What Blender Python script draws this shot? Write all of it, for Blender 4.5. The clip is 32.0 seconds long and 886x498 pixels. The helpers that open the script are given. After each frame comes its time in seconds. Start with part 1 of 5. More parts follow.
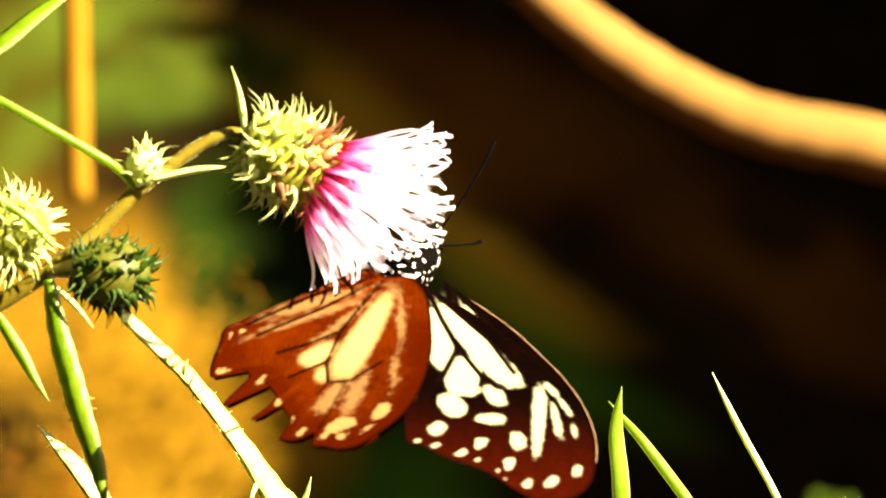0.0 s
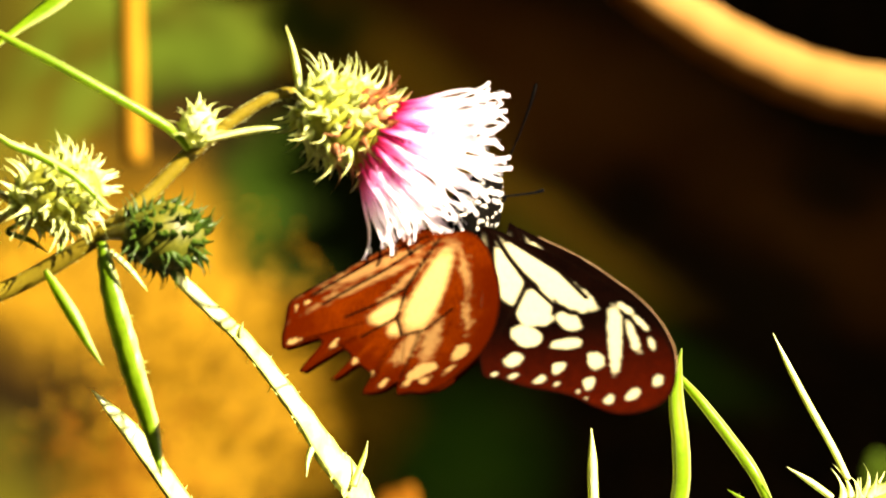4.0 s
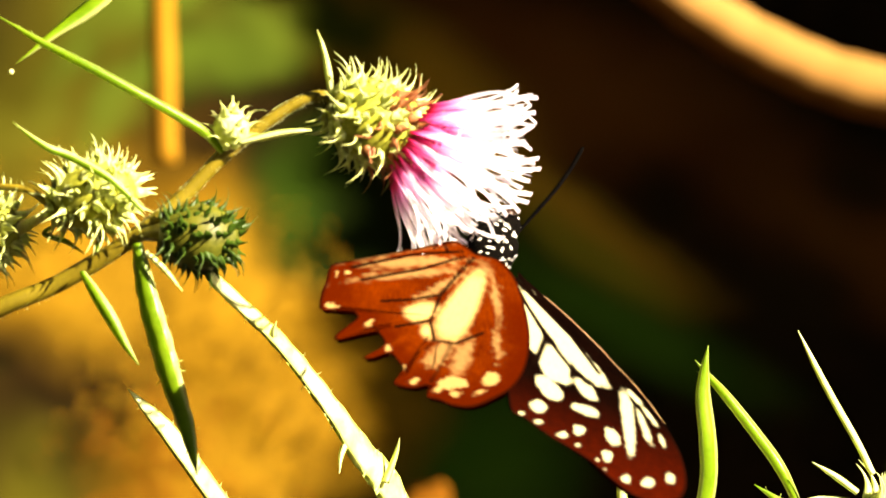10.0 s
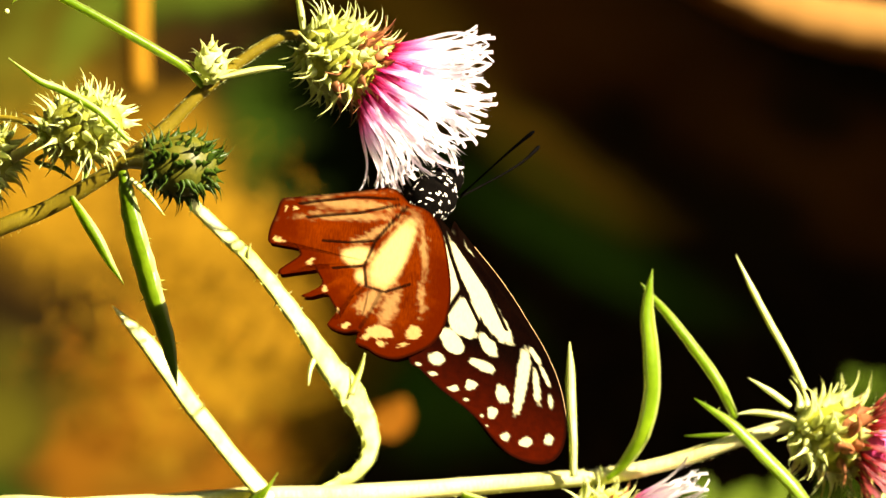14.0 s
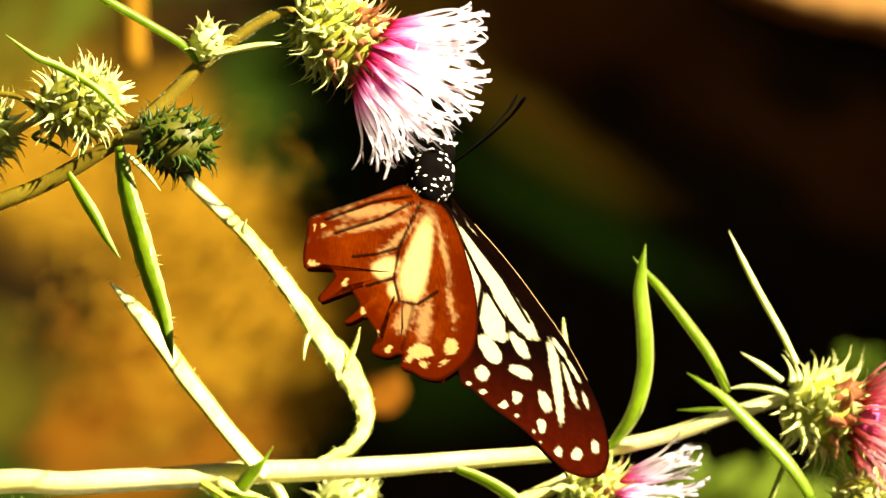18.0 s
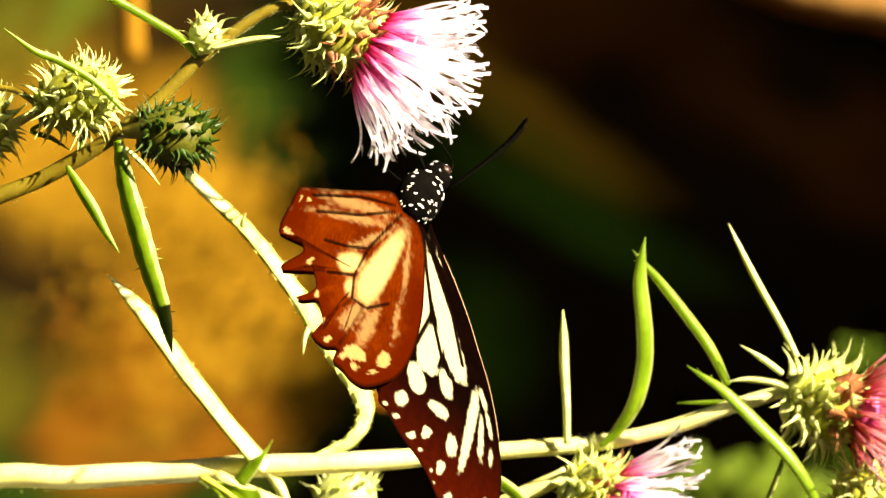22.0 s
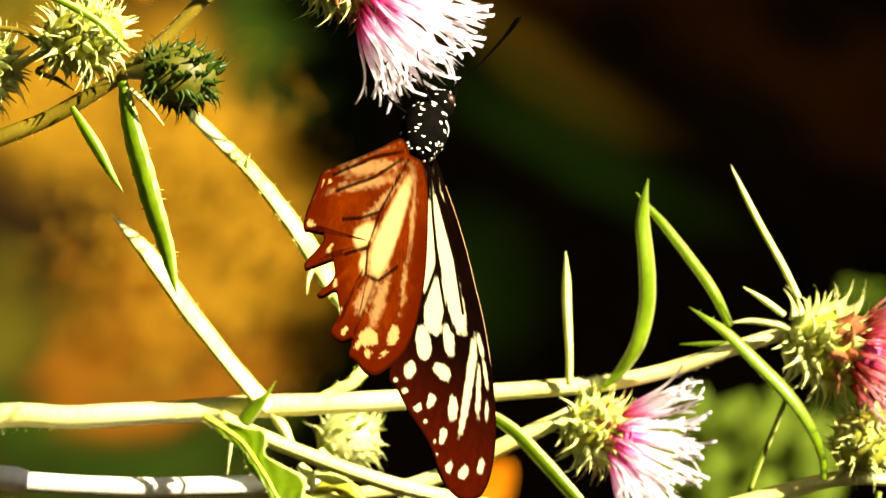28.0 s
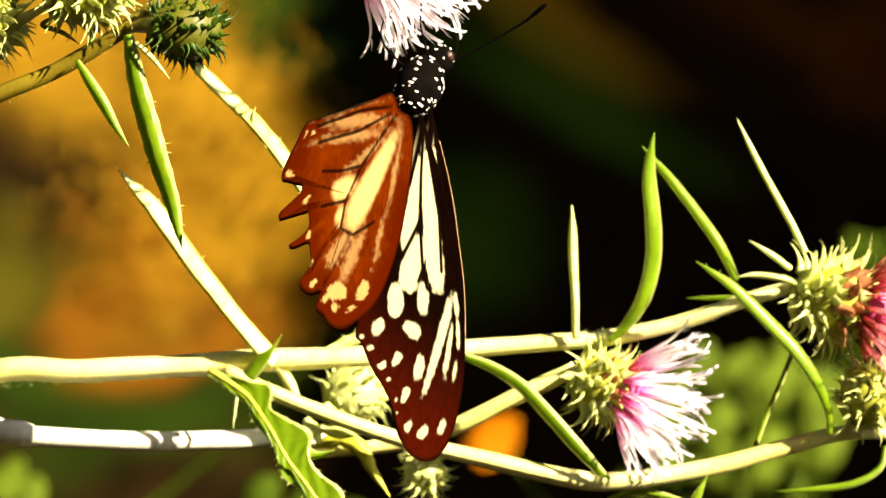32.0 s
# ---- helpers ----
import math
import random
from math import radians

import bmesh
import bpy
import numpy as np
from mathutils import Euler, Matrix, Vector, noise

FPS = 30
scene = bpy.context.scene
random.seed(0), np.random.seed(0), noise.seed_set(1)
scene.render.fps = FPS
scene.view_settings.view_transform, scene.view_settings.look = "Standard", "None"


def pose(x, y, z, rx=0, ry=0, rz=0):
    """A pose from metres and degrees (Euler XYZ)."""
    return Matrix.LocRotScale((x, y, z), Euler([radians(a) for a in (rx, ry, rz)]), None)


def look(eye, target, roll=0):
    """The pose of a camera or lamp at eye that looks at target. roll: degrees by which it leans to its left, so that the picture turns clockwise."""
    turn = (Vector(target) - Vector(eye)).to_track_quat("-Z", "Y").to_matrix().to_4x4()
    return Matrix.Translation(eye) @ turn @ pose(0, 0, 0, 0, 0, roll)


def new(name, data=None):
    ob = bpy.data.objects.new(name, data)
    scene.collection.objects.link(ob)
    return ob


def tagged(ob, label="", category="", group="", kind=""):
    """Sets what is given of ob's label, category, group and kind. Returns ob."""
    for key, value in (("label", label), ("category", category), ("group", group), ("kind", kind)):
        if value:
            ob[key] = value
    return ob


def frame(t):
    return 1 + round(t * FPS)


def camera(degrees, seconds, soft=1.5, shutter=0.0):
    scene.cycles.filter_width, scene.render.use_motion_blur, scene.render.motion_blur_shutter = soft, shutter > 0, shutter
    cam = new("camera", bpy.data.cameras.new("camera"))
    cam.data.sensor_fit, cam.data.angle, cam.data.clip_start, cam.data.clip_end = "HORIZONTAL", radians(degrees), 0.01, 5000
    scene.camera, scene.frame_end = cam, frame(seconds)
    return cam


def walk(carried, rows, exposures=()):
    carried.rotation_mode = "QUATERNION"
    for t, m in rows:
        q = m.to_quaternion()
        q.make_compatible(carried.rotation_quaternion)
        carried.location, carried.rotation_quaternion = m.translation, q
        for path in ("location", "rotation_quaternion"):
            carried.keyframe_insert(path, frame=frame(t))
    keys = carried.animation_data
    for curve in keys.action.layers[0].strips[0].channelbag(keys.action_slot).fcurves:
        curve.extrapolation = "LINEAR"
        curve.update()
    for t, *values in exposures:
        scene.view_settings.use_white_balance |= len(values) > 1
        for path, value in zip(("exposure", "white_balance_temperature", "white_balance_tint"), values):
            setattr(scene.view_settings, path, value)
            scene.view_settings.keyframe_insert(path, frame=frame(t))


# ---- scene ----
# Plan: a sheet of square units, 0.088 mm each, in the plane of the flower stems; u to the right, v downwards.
UNIT, HEIGHT, STAND = 0.000088, 0.9, 1.3


def at(u, v, d=0.0):
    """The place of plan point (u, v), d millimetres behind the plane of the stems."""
    s = 1 + d * 0.001 / STAND
    return Vector(((u - 784) * UNIT * s, d * 0.001, HEIGHT + 0.015 - ((v - 441) * UNIT + 0.015) * s))


def far(u, v, y):
    """A place y metres behind the stems, in line with plan point (u, v) from the standpoint."""
    s = 1 + y / STAND
    return Vector(((u - 784) * UNIT * s, y, HEIGHT + 0.015 - ((v - 441) * UNIT + 0.015) * s))


# ---- camera: time, nearness, aim to the right and downwards on the plan, lean ----
PAN = (
    (0, 1.0911, 82.2, -429.3, -0.03), (0.5, 1.0874, 57.7, -398.0, -0.01), (1, 1.0889, 40.1, -367.7, 0.18), (1.5, 1.0936, 32.3, -346.2, 0.27),
    (2, 1.0959, 29.5, -341.1, 0.06), (2.5, 1.0980, 28.4, -353.3, 0.08), (4.5, 1.1040, -40.7, -366.9, 0.20), (5, 1.1036, -87.8, -340.7, 0.20),
    (5.5, 1.1027, -115.1, -315.9, 0.26), (6, 1.1014, -109.6, -309.9, 0.34), (6.5, 1.1018, -101.3, -324.5, 0.42), (7, 1.1015, -94.4, -341.7, 0.43),
    (7.5, 1.1015, -87.0, -357.0, 0.40), (8, 1.1006, -81.0, -369.1, 0.41), (8.5, 1.0912, -70.1, -372.3, 0.46), (9, 1.0877, -64.4, -372.5, 0.45),
    (9.5, 1.0856, -59.9, -370.4, 0.45), (10, 1.0857, -58.8, -366.6, 0.39), (10.5, 1.0836, -56.4, -360.8, 0.29), (11, 1.0587, -39.1, -342.4, 0.19),
    (11.5, 1.0517, -34.0, -327.3, 0.09), (12, 1.0417, -26.3, -309.5, 0.04), (12.5, 1.0336, -18.1, -292.1, 0.02), (13, 1.0230, -9.1, -274.8, 0.01),
    (13.5, 1.0153, -1.0, -258.2, 0.07), (14, 1.0069, 5.5, -241.6, 0.03), (14.5, 1.0042, 9.1, -227.3, 0.02), (15, 1.0001, 13.4, -214.2, 0.06),
    (15.5, 1.0012, 13.7, -209.1, 0.07), (17.5, 1.0004, 15.4, -199.0, -0.01), (18, 1.0006, 15.3, -198.0, 0.02), (18.5, 0.9995, 16.6, -197.8, 0.03),
    (19, 1.0008, 17.5, -199.0, 0.11), (19.5, 0.9996, 18.3, -200.8, 0.17), (20, 0.9998, 19.0, -203.4, 0.25), (20.5, 0.9997, 18.7, -199.4, 0.26),
    (21, 0.9995, 18.5, -195.6, 0.21), (21.5, 0.9997, 18.1, -190.8, 0.16), (22, 1.0016, 16.4, -186.1, 0.14), (22.5, 1.0008, 15.8, -180.3, 0.10),
    (23, 1.0018, 17.6, -166.7, 0.13), (23.5, 1.0017, 22.3, -144.9, 0.22), (24, 1.0018, 25.6, -117.9, 0.14), (24.5, 1.0016, 29.0, -96.5, 0.10),
    (25, 1.0028, 29.8, -84.1, 0.15), (25.5, 1.0017, 29.6, -81.0, 0.06), (27.5, 0.9998, 14.8, -79.8, 0.10), (28, 0.9983, 10.4, -81.9, -0.00),
    (28.5, 1.0002, 4.0, -78.7, 0.10), (29, 1.0026, 0.4, -67.3, 0.13), (29.5, 1.0008, -3.2, -46.6, 0.06), (30, 1.0021, -4.8, -21.4, 0.06),
    (30.5, 1.0012, -2.9, -3.2, -0.03), (31, 1.0026, -1.6, 4.2, 0.04), (31.5, 1.0030, -0.0, 4.4, 0.05), (32, 1.0000, -0.0, -0.0, 0.00),
)
cam = camera(6.076, 32.0, soft=1.5)
cam.data.dof.use_dof = True
cam.data.dof.focus_distance = 1.27
cam.data.dof.aperture_fstop = 58
rows = []
for t, near, du, dv, lean in PAN:
    eye = Vector((0, -STAND / near, HEIGHT + 0.015))
    rows.append((t, look(eye, at(784 + du, 441 + dv), -lean)))
walk(cam, rows, exposures=((0, 2.64, 7900, 10), (1, 2.48, 7900, 10), (5, 2.58, 7900, 10), (10, 2.46, 7900, 10), (14, 2.16, 7900, 10), (32, 2.13, 7900, 10)))

# ---- light: late-morning sun from the right, above ----
SUN = Vector((0.68, -0.52, 0.52)).normalized()
world = bpy.data.worlds.new("world")
scene.world = world
world.use_nodes = True
wn = world.node_tree.nodes
sky = wn.new("ShaderNodeTexSky")
sky.sky_type = "NISHITA"
sky.sun_disc = False
sky.sun_elevation = math.asin(SUN.z)
sky.sun_rotation = math.atan2(SUN.x, SUN.y)
wn["Background"].inputs["Strength"].default_value = 0.06
world.node_tree.links.new(sky.outputs[0], wn["Background"].inputs["Color"])
lamp = bpy.data.lights.new("sun", "SUN")
lamp.energy, lamp.angle, lamp.color = 5.0, radians(0.53), (1.0, 0.93, 0.80)
sun = new("sun", lamp)
sun.matrix_world = look((1, -0.6, 3), Vector((1, -0.6, 3)) - SUN)


# ---- materials ----
def nodes_of(name):
    m = bpy.data.materials.new(name)
    m.use_nodes = True
    nt = m.node_tree
    nt.nodes.clear()
    return m, nt.nodes, nt.links


def ramp(n, l, fac, *stops):
    r = n.new("ShaderNodeValToRGB")
    while len(r.color_ramp.elements) < len(stops):
        r.color_ramp.elements.new(0.5)
    for e, (p, c) in zip(r.color_ramp.elements, stops):
        e.position, e.color = p, (*c, 1)
    l.new(fac, r.inputs[0])
    return r.outputs[0]


def noise_tex(n, l, scale, detail=4, coords="Object", stretch=None):
    tc = n.new("ShaderNodeTexCoord")
    t = n.new("ShaderNodeTexNoise")
    t.inputs["Scale"].default_value, t.inputs["Detail"].default_value = scale, detail
    out = tc.outputs[coords]
    if stretch:
        mp = n.new("ShaderNodeMapping")
        mp.inputs["Scale"].default_value = stretch
        l.new(out, mp.inputs[0])
        out = mp.outputs[0]
    l.new(out, t.inputs["Vector"])
    return t.outputs[0]


def mix(n, l, fac, a, b, kind="MIX"):
    m = n.new("ShaderNodeMix")
    m.data_type, m.blend_type = "RGBA", kind
    for s, v in ((0, fac), (6, a), (7, b)):
        if hasattr(v, "links"):
            l.new(v, m.inputs[s])
        else:
            m.inputs[s].default_value = v if s == 0 else (*v, 1)
    return m.outputs[2]


def finish(n, l, colour, rough=0.5, through_light=0.0, glow=None, bump=None, bump_by=0.2, spec=0.4, dist=0.0002):
    b = n.new("ShaderNodeBsdfPrincipled")
    l.new(colour, b.inputs["Base Color"])
    b.inputs["Roughness"].default_value = rough
    b.inputs["Specular IOR Level"].default_value = spec
    if bump is not None:
        bp = n.new("ShaderNodeBump")
        bp.inputs["Strength"].default_value, bp.inputs["Distance"].default_value = bump_by, dist
        l.new(bump, bp.inputs["Height"])
        l.new(bp.outputs[0], b.inputs["Normal"])
    out, last = n.new("ShaderNodeOutputMaterial"), b.outputs[0]
    if through_light:
        tl = n.new("ShaderNodeBsdfTranslucent")
        l.new(glow or colour, tl.inputs[0])
        ms = n.new("ShaderNodeMixShader")
        if hasattr(through_light, "links"):
            l.new(through_light, ms.inputs[0])
        else:
            ms.inputs[0].default_value = through_light
        l.new(b.outputs[0], ms.inputs[1])
        l.new(tl.outputs[0], ms.inputs[2])
        last = ms.outputs[0]
    l.new(last, out.inputs[0])


def plant(name, dark, light, scale=900, stretch=None, through_light=0.0, glow=None, rough=0.5, vary=0.25, edge=None, spec=0.3):
    """A plant surface: two tones of grain, a broader blotch, a shade of its own for each piece."""
    m, n, l = nodes_of(name)
    fine = noise_tex(n, l, scale, 5, stretch=stretch)
    broad = noise_tex(n, l, scale / 9, 2)
    c = ramp(n, l, fine, (0.3, dark), (0.7, light))
    c = mix(n, l, 0.5, c, ramp(n, l, broad, (0.3, dark), (0.7, light)))
    info = n.new("ShaderNodeObjectInfo")
    c = mix(n, l, vary, c, ramp(n, l, info.outputs["Random"], (0.0, (0.4, 0.4, 0.35)), (1.0, (1.3, 1.25, 1.2))), "MULTIPLY") if vary else c
    g = None
    if glow:
        g = mix(n, l, 0.35, ramp(n, l, fine, (0.3, glow), (0.7, glow)), c)
    if edge:
        rim = n.new("ShaderNodeAttribute")
        rim.attribute_name = "margin"
        c = mix(n, l, rim.outputs["Fac"], c, edge)
        g = mix(n, l, rim.outputs["Fac"], g, edge) if glow else None
    finish(n, l, c, rough, through_light, g, bump=fine, bump_by=0.35, spec=spec)
    return m


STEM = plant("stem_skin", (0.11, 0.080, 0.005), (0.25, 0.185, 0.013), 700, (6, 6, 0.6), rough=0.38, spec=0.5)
# sunlit copies of the stem: full sun is put into the paler colour
STEM_SUNLIT = plant("sunlit_stem_skin", (0.56, 0.52, 0.09), (0.94, 0.91, 0.46), 700, (6, 6, 0.6), rough=0.38, spec=0.5)
CANE = plant("sunlit_cane", (0.84, 0.84, 0.62), (0.95, 0.95, 0.85), 300, (6, 6, 0.6), rough=0.4, spec=0.5)
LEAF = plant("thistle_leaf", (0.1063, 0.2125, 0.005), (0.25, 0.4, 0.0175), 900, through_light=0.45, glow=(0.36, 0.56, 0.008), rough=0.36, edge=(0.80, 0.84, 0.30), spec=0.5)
# sunlit copy of the thistle leaf: the sun's whitening is put into the colour
LEAF_SUNLIT = plant("sunlit_leaf", (0.62, 0.70, 0.10), (0.95, 0.96, 0.56), 420, through_light=0.2, rough=0.36, edge=(0.62, 0.74, 0.12), spec=0.5)
RIB = plant("leaf_rib", (0.42, 0.42, 0.03), (0.62, 0.60, 0.08), 900, rough=0.4)
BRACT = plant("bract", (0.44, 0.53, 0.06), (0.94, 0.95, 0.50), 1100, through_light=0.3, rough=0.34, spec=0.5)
# shaded copy of the bract: one bud's shade is put into the colour
BRACT_SHADED = plant("shaded_bract", (0.020, 0.050, 0.003), (0.055, 0.105, 0.008), 1100, through_light=0.25, rough=0.4, spec=0.4)
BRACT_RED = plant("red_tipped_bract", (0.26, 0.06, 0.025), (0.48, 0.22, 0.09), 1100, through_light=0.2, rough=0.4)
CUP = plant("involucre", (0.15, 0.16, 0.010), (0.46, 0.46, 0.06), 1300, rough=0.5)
# shaded copy of the involucre for the same bud, shade in its colour
CUP_SHADED = plant("shaded_involucre", (0.05, 0.06, 0.004), (0.12, 0.115, 0.009), 1300, rough=0.5)
RED_CORE = plant("floret_tubes", (0.40, 0.02, 0.10), (0.75, 0.10, 0.32), 1500, rough=0.5)
DRY = plant("dry_straw", (0.24, 0.115, 0.026), (0.40, 0.21, 0.065), 60, through_light=0.2, rough=0.7, spec=0.05)
DRY_GOLD = plant("golden_dead_leaf", (0.221, 0.0988, 0.0078), (0.416, 0.208, 0.0182), 16, through_light=0.3, rough=0.7, vary=0.2, spec=0.05)


GOLD_LITTER = plant("golden_fallen_leaf", (0.12, 0.06, 0.004), (0.3, 0.164, 0.014), 30, through_light=0.15, rough=0.8, vary=0, spec=0.03)
BROWN_LITTER = plant("rusty_fallen_leaf", (0.08, 0.026, 0.0024), (0.18, 0.064, 0.0048), 40, through_light=0.15, rough=0.8, vary=0, spec=0.03)
DRY_BROWN = plant("brown_dead_leaf", (0.105, 0.036, 0.003), (0.255, 0.096, 0.012), 40, through_light=0.1, rough=0.8, vary=0.5, spec=0.0)
BROAD = plant("broad_green_leaf", (0.062, 0.115, 0.008), (0.145, 0.205, 0.022), 20, through_light=0.3, rough=0.5, vary=0.4, spec=0.05)
BROAD_DEEP = plant("deep_green_leaf", (0.030, 0.060, 0.004), (0.075, 0.12, 0.010), 20, through_light=0.3, rough=0.5, vary=0.4, spec=0.05)
ORANGE = plant("orange_leaf", (0.456, 0.12, 0.0048), (0.66, 0.24, 0.012), 60, through_light=0.3, rough=0.6, spec=0.05)
BARK = plant("bark", (0.05, 0.035, 0.02), (0.14, 0.10, 0.07), 40, (1, 1, 0.2), rough=0.9)
CROWN = plant("dark_crown_leaf", (0.02, 0.045, 0.01), (0.05, 0.08, 0.02), 30, through_light=0.05, rough=0.7, spec=0.05)
BLACK = plant("butterfly_body", (0.001, 0.00075, 0.00075), (0.004, 0.00325, 0.0025), 4000, rough=0.9, vary=0, spec=0.01)
DOT = plant("white_scale_dot", (0.75, 0.72, 0.62), (0.9, 0.88, 0.8), 4000, rough=0.6, vary=0)
# rib colour with the light caught by the wing's edge put into it
COSTA = plant("costal_rib", (0.30, 0.16, 0.07), (0.55, 0.36, 0.18), 3000, rough=0.35, vary=0)
EYE = plant("compound_eye", (0.01, 0.006, 0.004), (0.04, 0.02, 0.015), 6000, rough=0.25, vary=0)


def floret_material(name, *tones):
    m, n, l = nodes_of(name)
    tc = n.new("ShaderNodeTexCoord")
    sep = n.new("ShaderNodeSeparateXYZ")
    l.new(tc.outputs["Object"], sep.inputs[0])
    mul = n.new("ShaderNodeMath")
    mul.operation = "MULTIPLY"
    mul.inputs[1].default_value = 1 / 0.0190
    l.new(sep.outputs[2], mul.inputs[0])
    c = ramp(n, l, mul.outputs[0], *zip((0.0, 0.12, 0.22, 0.36, 0.52), tones))
    info = n.new("ShaderNodeObjectInfo")
    c = mix(n, l, 0.3, c, ramp(n, l, info.outputs["Random"], (0, (0.92, 0.82, 0.90)), (1, (1.05, 1.03, 1.05))), "MULTIPLY")
    finish(n, l, c, 0.5, 0.8, bump=noise_tex(n, l, 5000), bump_by=0.2)
    return m


FLORET = floret_material("thistle_floret", (0.70, 0.03, 0.16), (0.90, 0.18, 0.52), (0.95, 0.50, 0.80), (0.97, 0.82, 0.94), (0.98, 0.96, 0.98))
FLORET_DULL = floret_material("dull_thistle_floret", (0.22, 0.02, 0.02), (0.50, 0.07, 0.06), (0.66, 0.18, 0.20), (0.78, 0.36, 0.40), (0.84, 0.55, 0.58))


def wing_material(name, ground_dark, ground_light, pane, vein_colour, red=None):
    """A scaled wing: the attribute "pane" marks clear cells, "vein" the dark ribs."""
    m, n, l = nodes_of(name)
    def attr(a):
        x = n.new("ShaderNodeAttribute")
        x.attribute_name = a
        return x.outputs["Fac"]
    grain = noise_tex(n, l, 1500, 6, stretch=(3, 0.5, 1))
    broad = noise_tex(n, l, 130, 3)
    base = mix(n, l, 0.5, ramp(n, l, grain, (0.3, ground_dark), (0.7, ground_light)), ramp(n, l, broad, (0.35, ground_dark), (0.65, ground_light)))
    if red:
        base = mix(n, l, attr("tip"), base, red)
    clear = mix(n, l, ramp(n, l, grain, (0.35, (0, 0, 0)), (0.75, (0.45, 0.45, 0.45))), pane, tuple(0.62 * v for v in pane))
    c = mix(n, l, attr("pane"), base, clear)
    c = mix(n, l, attr("vein"), c, vein_colour)
    finish(n, l, c, 0.55, 0.30, bump=grain, bump_by=0.25, spec=0.0, dist=0.00005)
    return m


FORE_WING = wing_material("forewing_scales", (0.0010, 0.0004, 0.0003), (0.0036, 0.0010, 0.0005), (0.44, 0.40, 0.24), (0.003, 0.0012, 0.0007), (0.040, 0.0030, 0.0006))
HIND_WING = wing_material("hindwing_scales", (0.034, 0.0027, 0.0003), (0.115, 0.0155, 0.001), (0.54, 0.34, 0.12), (0.004, 0.0012, 0.0005), (0.044, 0.0034, 0.0003))


# ---- mesh helpers ----
def thing(name, place, label, category, group="", kind=""):
    ob = new(name)
    ob.empty_display_size = 0.01
    ob.matrix_world = Matrix.Translation(place)
    return tagged(ob, label, category, group, kind)


def mesh_of(name, bm, material, smooth=True):
    me = bpy.data.meshes.new(name)
    bm.to_mesh(me)
    bm.free()
    for m in (material if isinstance(material, (list, tuple)) else [material]):
        me.materials.append(m)
    if smooth:
        me.shade_smooth()
    return me


def part(name, bm, material, parent, label="", local=None, smooth=True):
    """Link a bmesh (or a shared mesh) as one part under a thing or part. World coordinates unless a local pose is given."""
    me = bm if isinstance(bm, bpy.types.Mesh) else mesh_of(name, bm, material, smooth)
    ob = new(name, me)
    ob.parent = parent
    if local is None:
        ob.matrix_local = Matrix.Translation(-world_of(parent).translation)
    else:
        ob.matrix_local = local
    if label:
        ob["label"] = label
    return ob


def world_of(ob):
    m = ob.matrix_basis.copy()
    while ob.parent:
        ob = ob.parent
        m = ob.matrix_basis @ m
    return m


def spline(points, steps):
    """A smooth curve through points (tuples of any length), Catmull-Rom."""
    p = [np.array(q, float) for q in points]
    p = [2 * p[0] - p[1]] + p + [2 * p[-1] - p[-2]]
    out = []
    for i in range(1, len(p) - 2):
        for s in range(steps):
            t = s / steps
            a, b, c, d = p[i - 1:i + 3]
            out.append(0.5 * (2 * b + (c - a) * t + (2 * a - 5 * b + 4 * c - d) * t * t + (3 * b - a - 3 * c + d) * t ** 3))
    out.append(p[-2])
    return out


def loft(bm, rings, cap=True):
    """Skin over closed rings of equal count."""
    vs = [[bm.verts.new(p) for p in r] for r in rings]
    n = len(vs[0])
    for a, b in zip(vs, vs[1:]):
        for i in range(n):
            bm.faces.new((a[i], a[(i + 1) % n], b[(i + 1) % n], b[i]))
    if cap:
        bm.faces.new(vs[0][::-1])
        bm.faces.new(vs[-1])
    return vs


def frames_along(path, up):
    """Tangent, side and normal at each point of a path."""
    out = []
    for i, p in enumerate(path):
        t = (path[min(i + 1, len(path) - 1)] - path[max(i - 1, 0)]).normalized()
        s = t.cross(up)
        s = s.normalized() if s.length > 1e-6 else Vector((1, 0, 0))
        out.append((t, s, s.cross(t)))
    return out


def tube(points, steps=8, sides=14, ridges=7, ridge=0.10, seed=0, wobble=0.04):
    """A ribbed stem: points of (place..., radius in metres)."""
    rnd = random.Random(seed)
    sp = spline([(*p[:3], p[3]) for p in points], steps)
    path = [Vector(q[:3]) for q in sp]
    rings = []
    ph = rnd.random() * 6
    for i, (p, (t, s, n)) in enumerate(zip(path, frames_along(path, Vector((0.05, 1, 0.02))))):
        r = sp[i][3] * (1 + wobble * math.sin(i * 0.9 + ph) * 0.5)
        rings.append([p + (s * math.cos(a) + n * math.sin(a)) * r * (1 + ridge * math.cos(ridges * a + ph)) for a in (k * math.tau / sides for k in range(sides))])
    bm = bmesh.new()
    loft(bm, rings)
    return bm


def plan_tube(points, **kw):
    """points: (u, v, depth mm, width in plan units)."""
    return tube([(*at(u, v, d), w * UNIT / 2) for u, v, d, w in points], **kw)


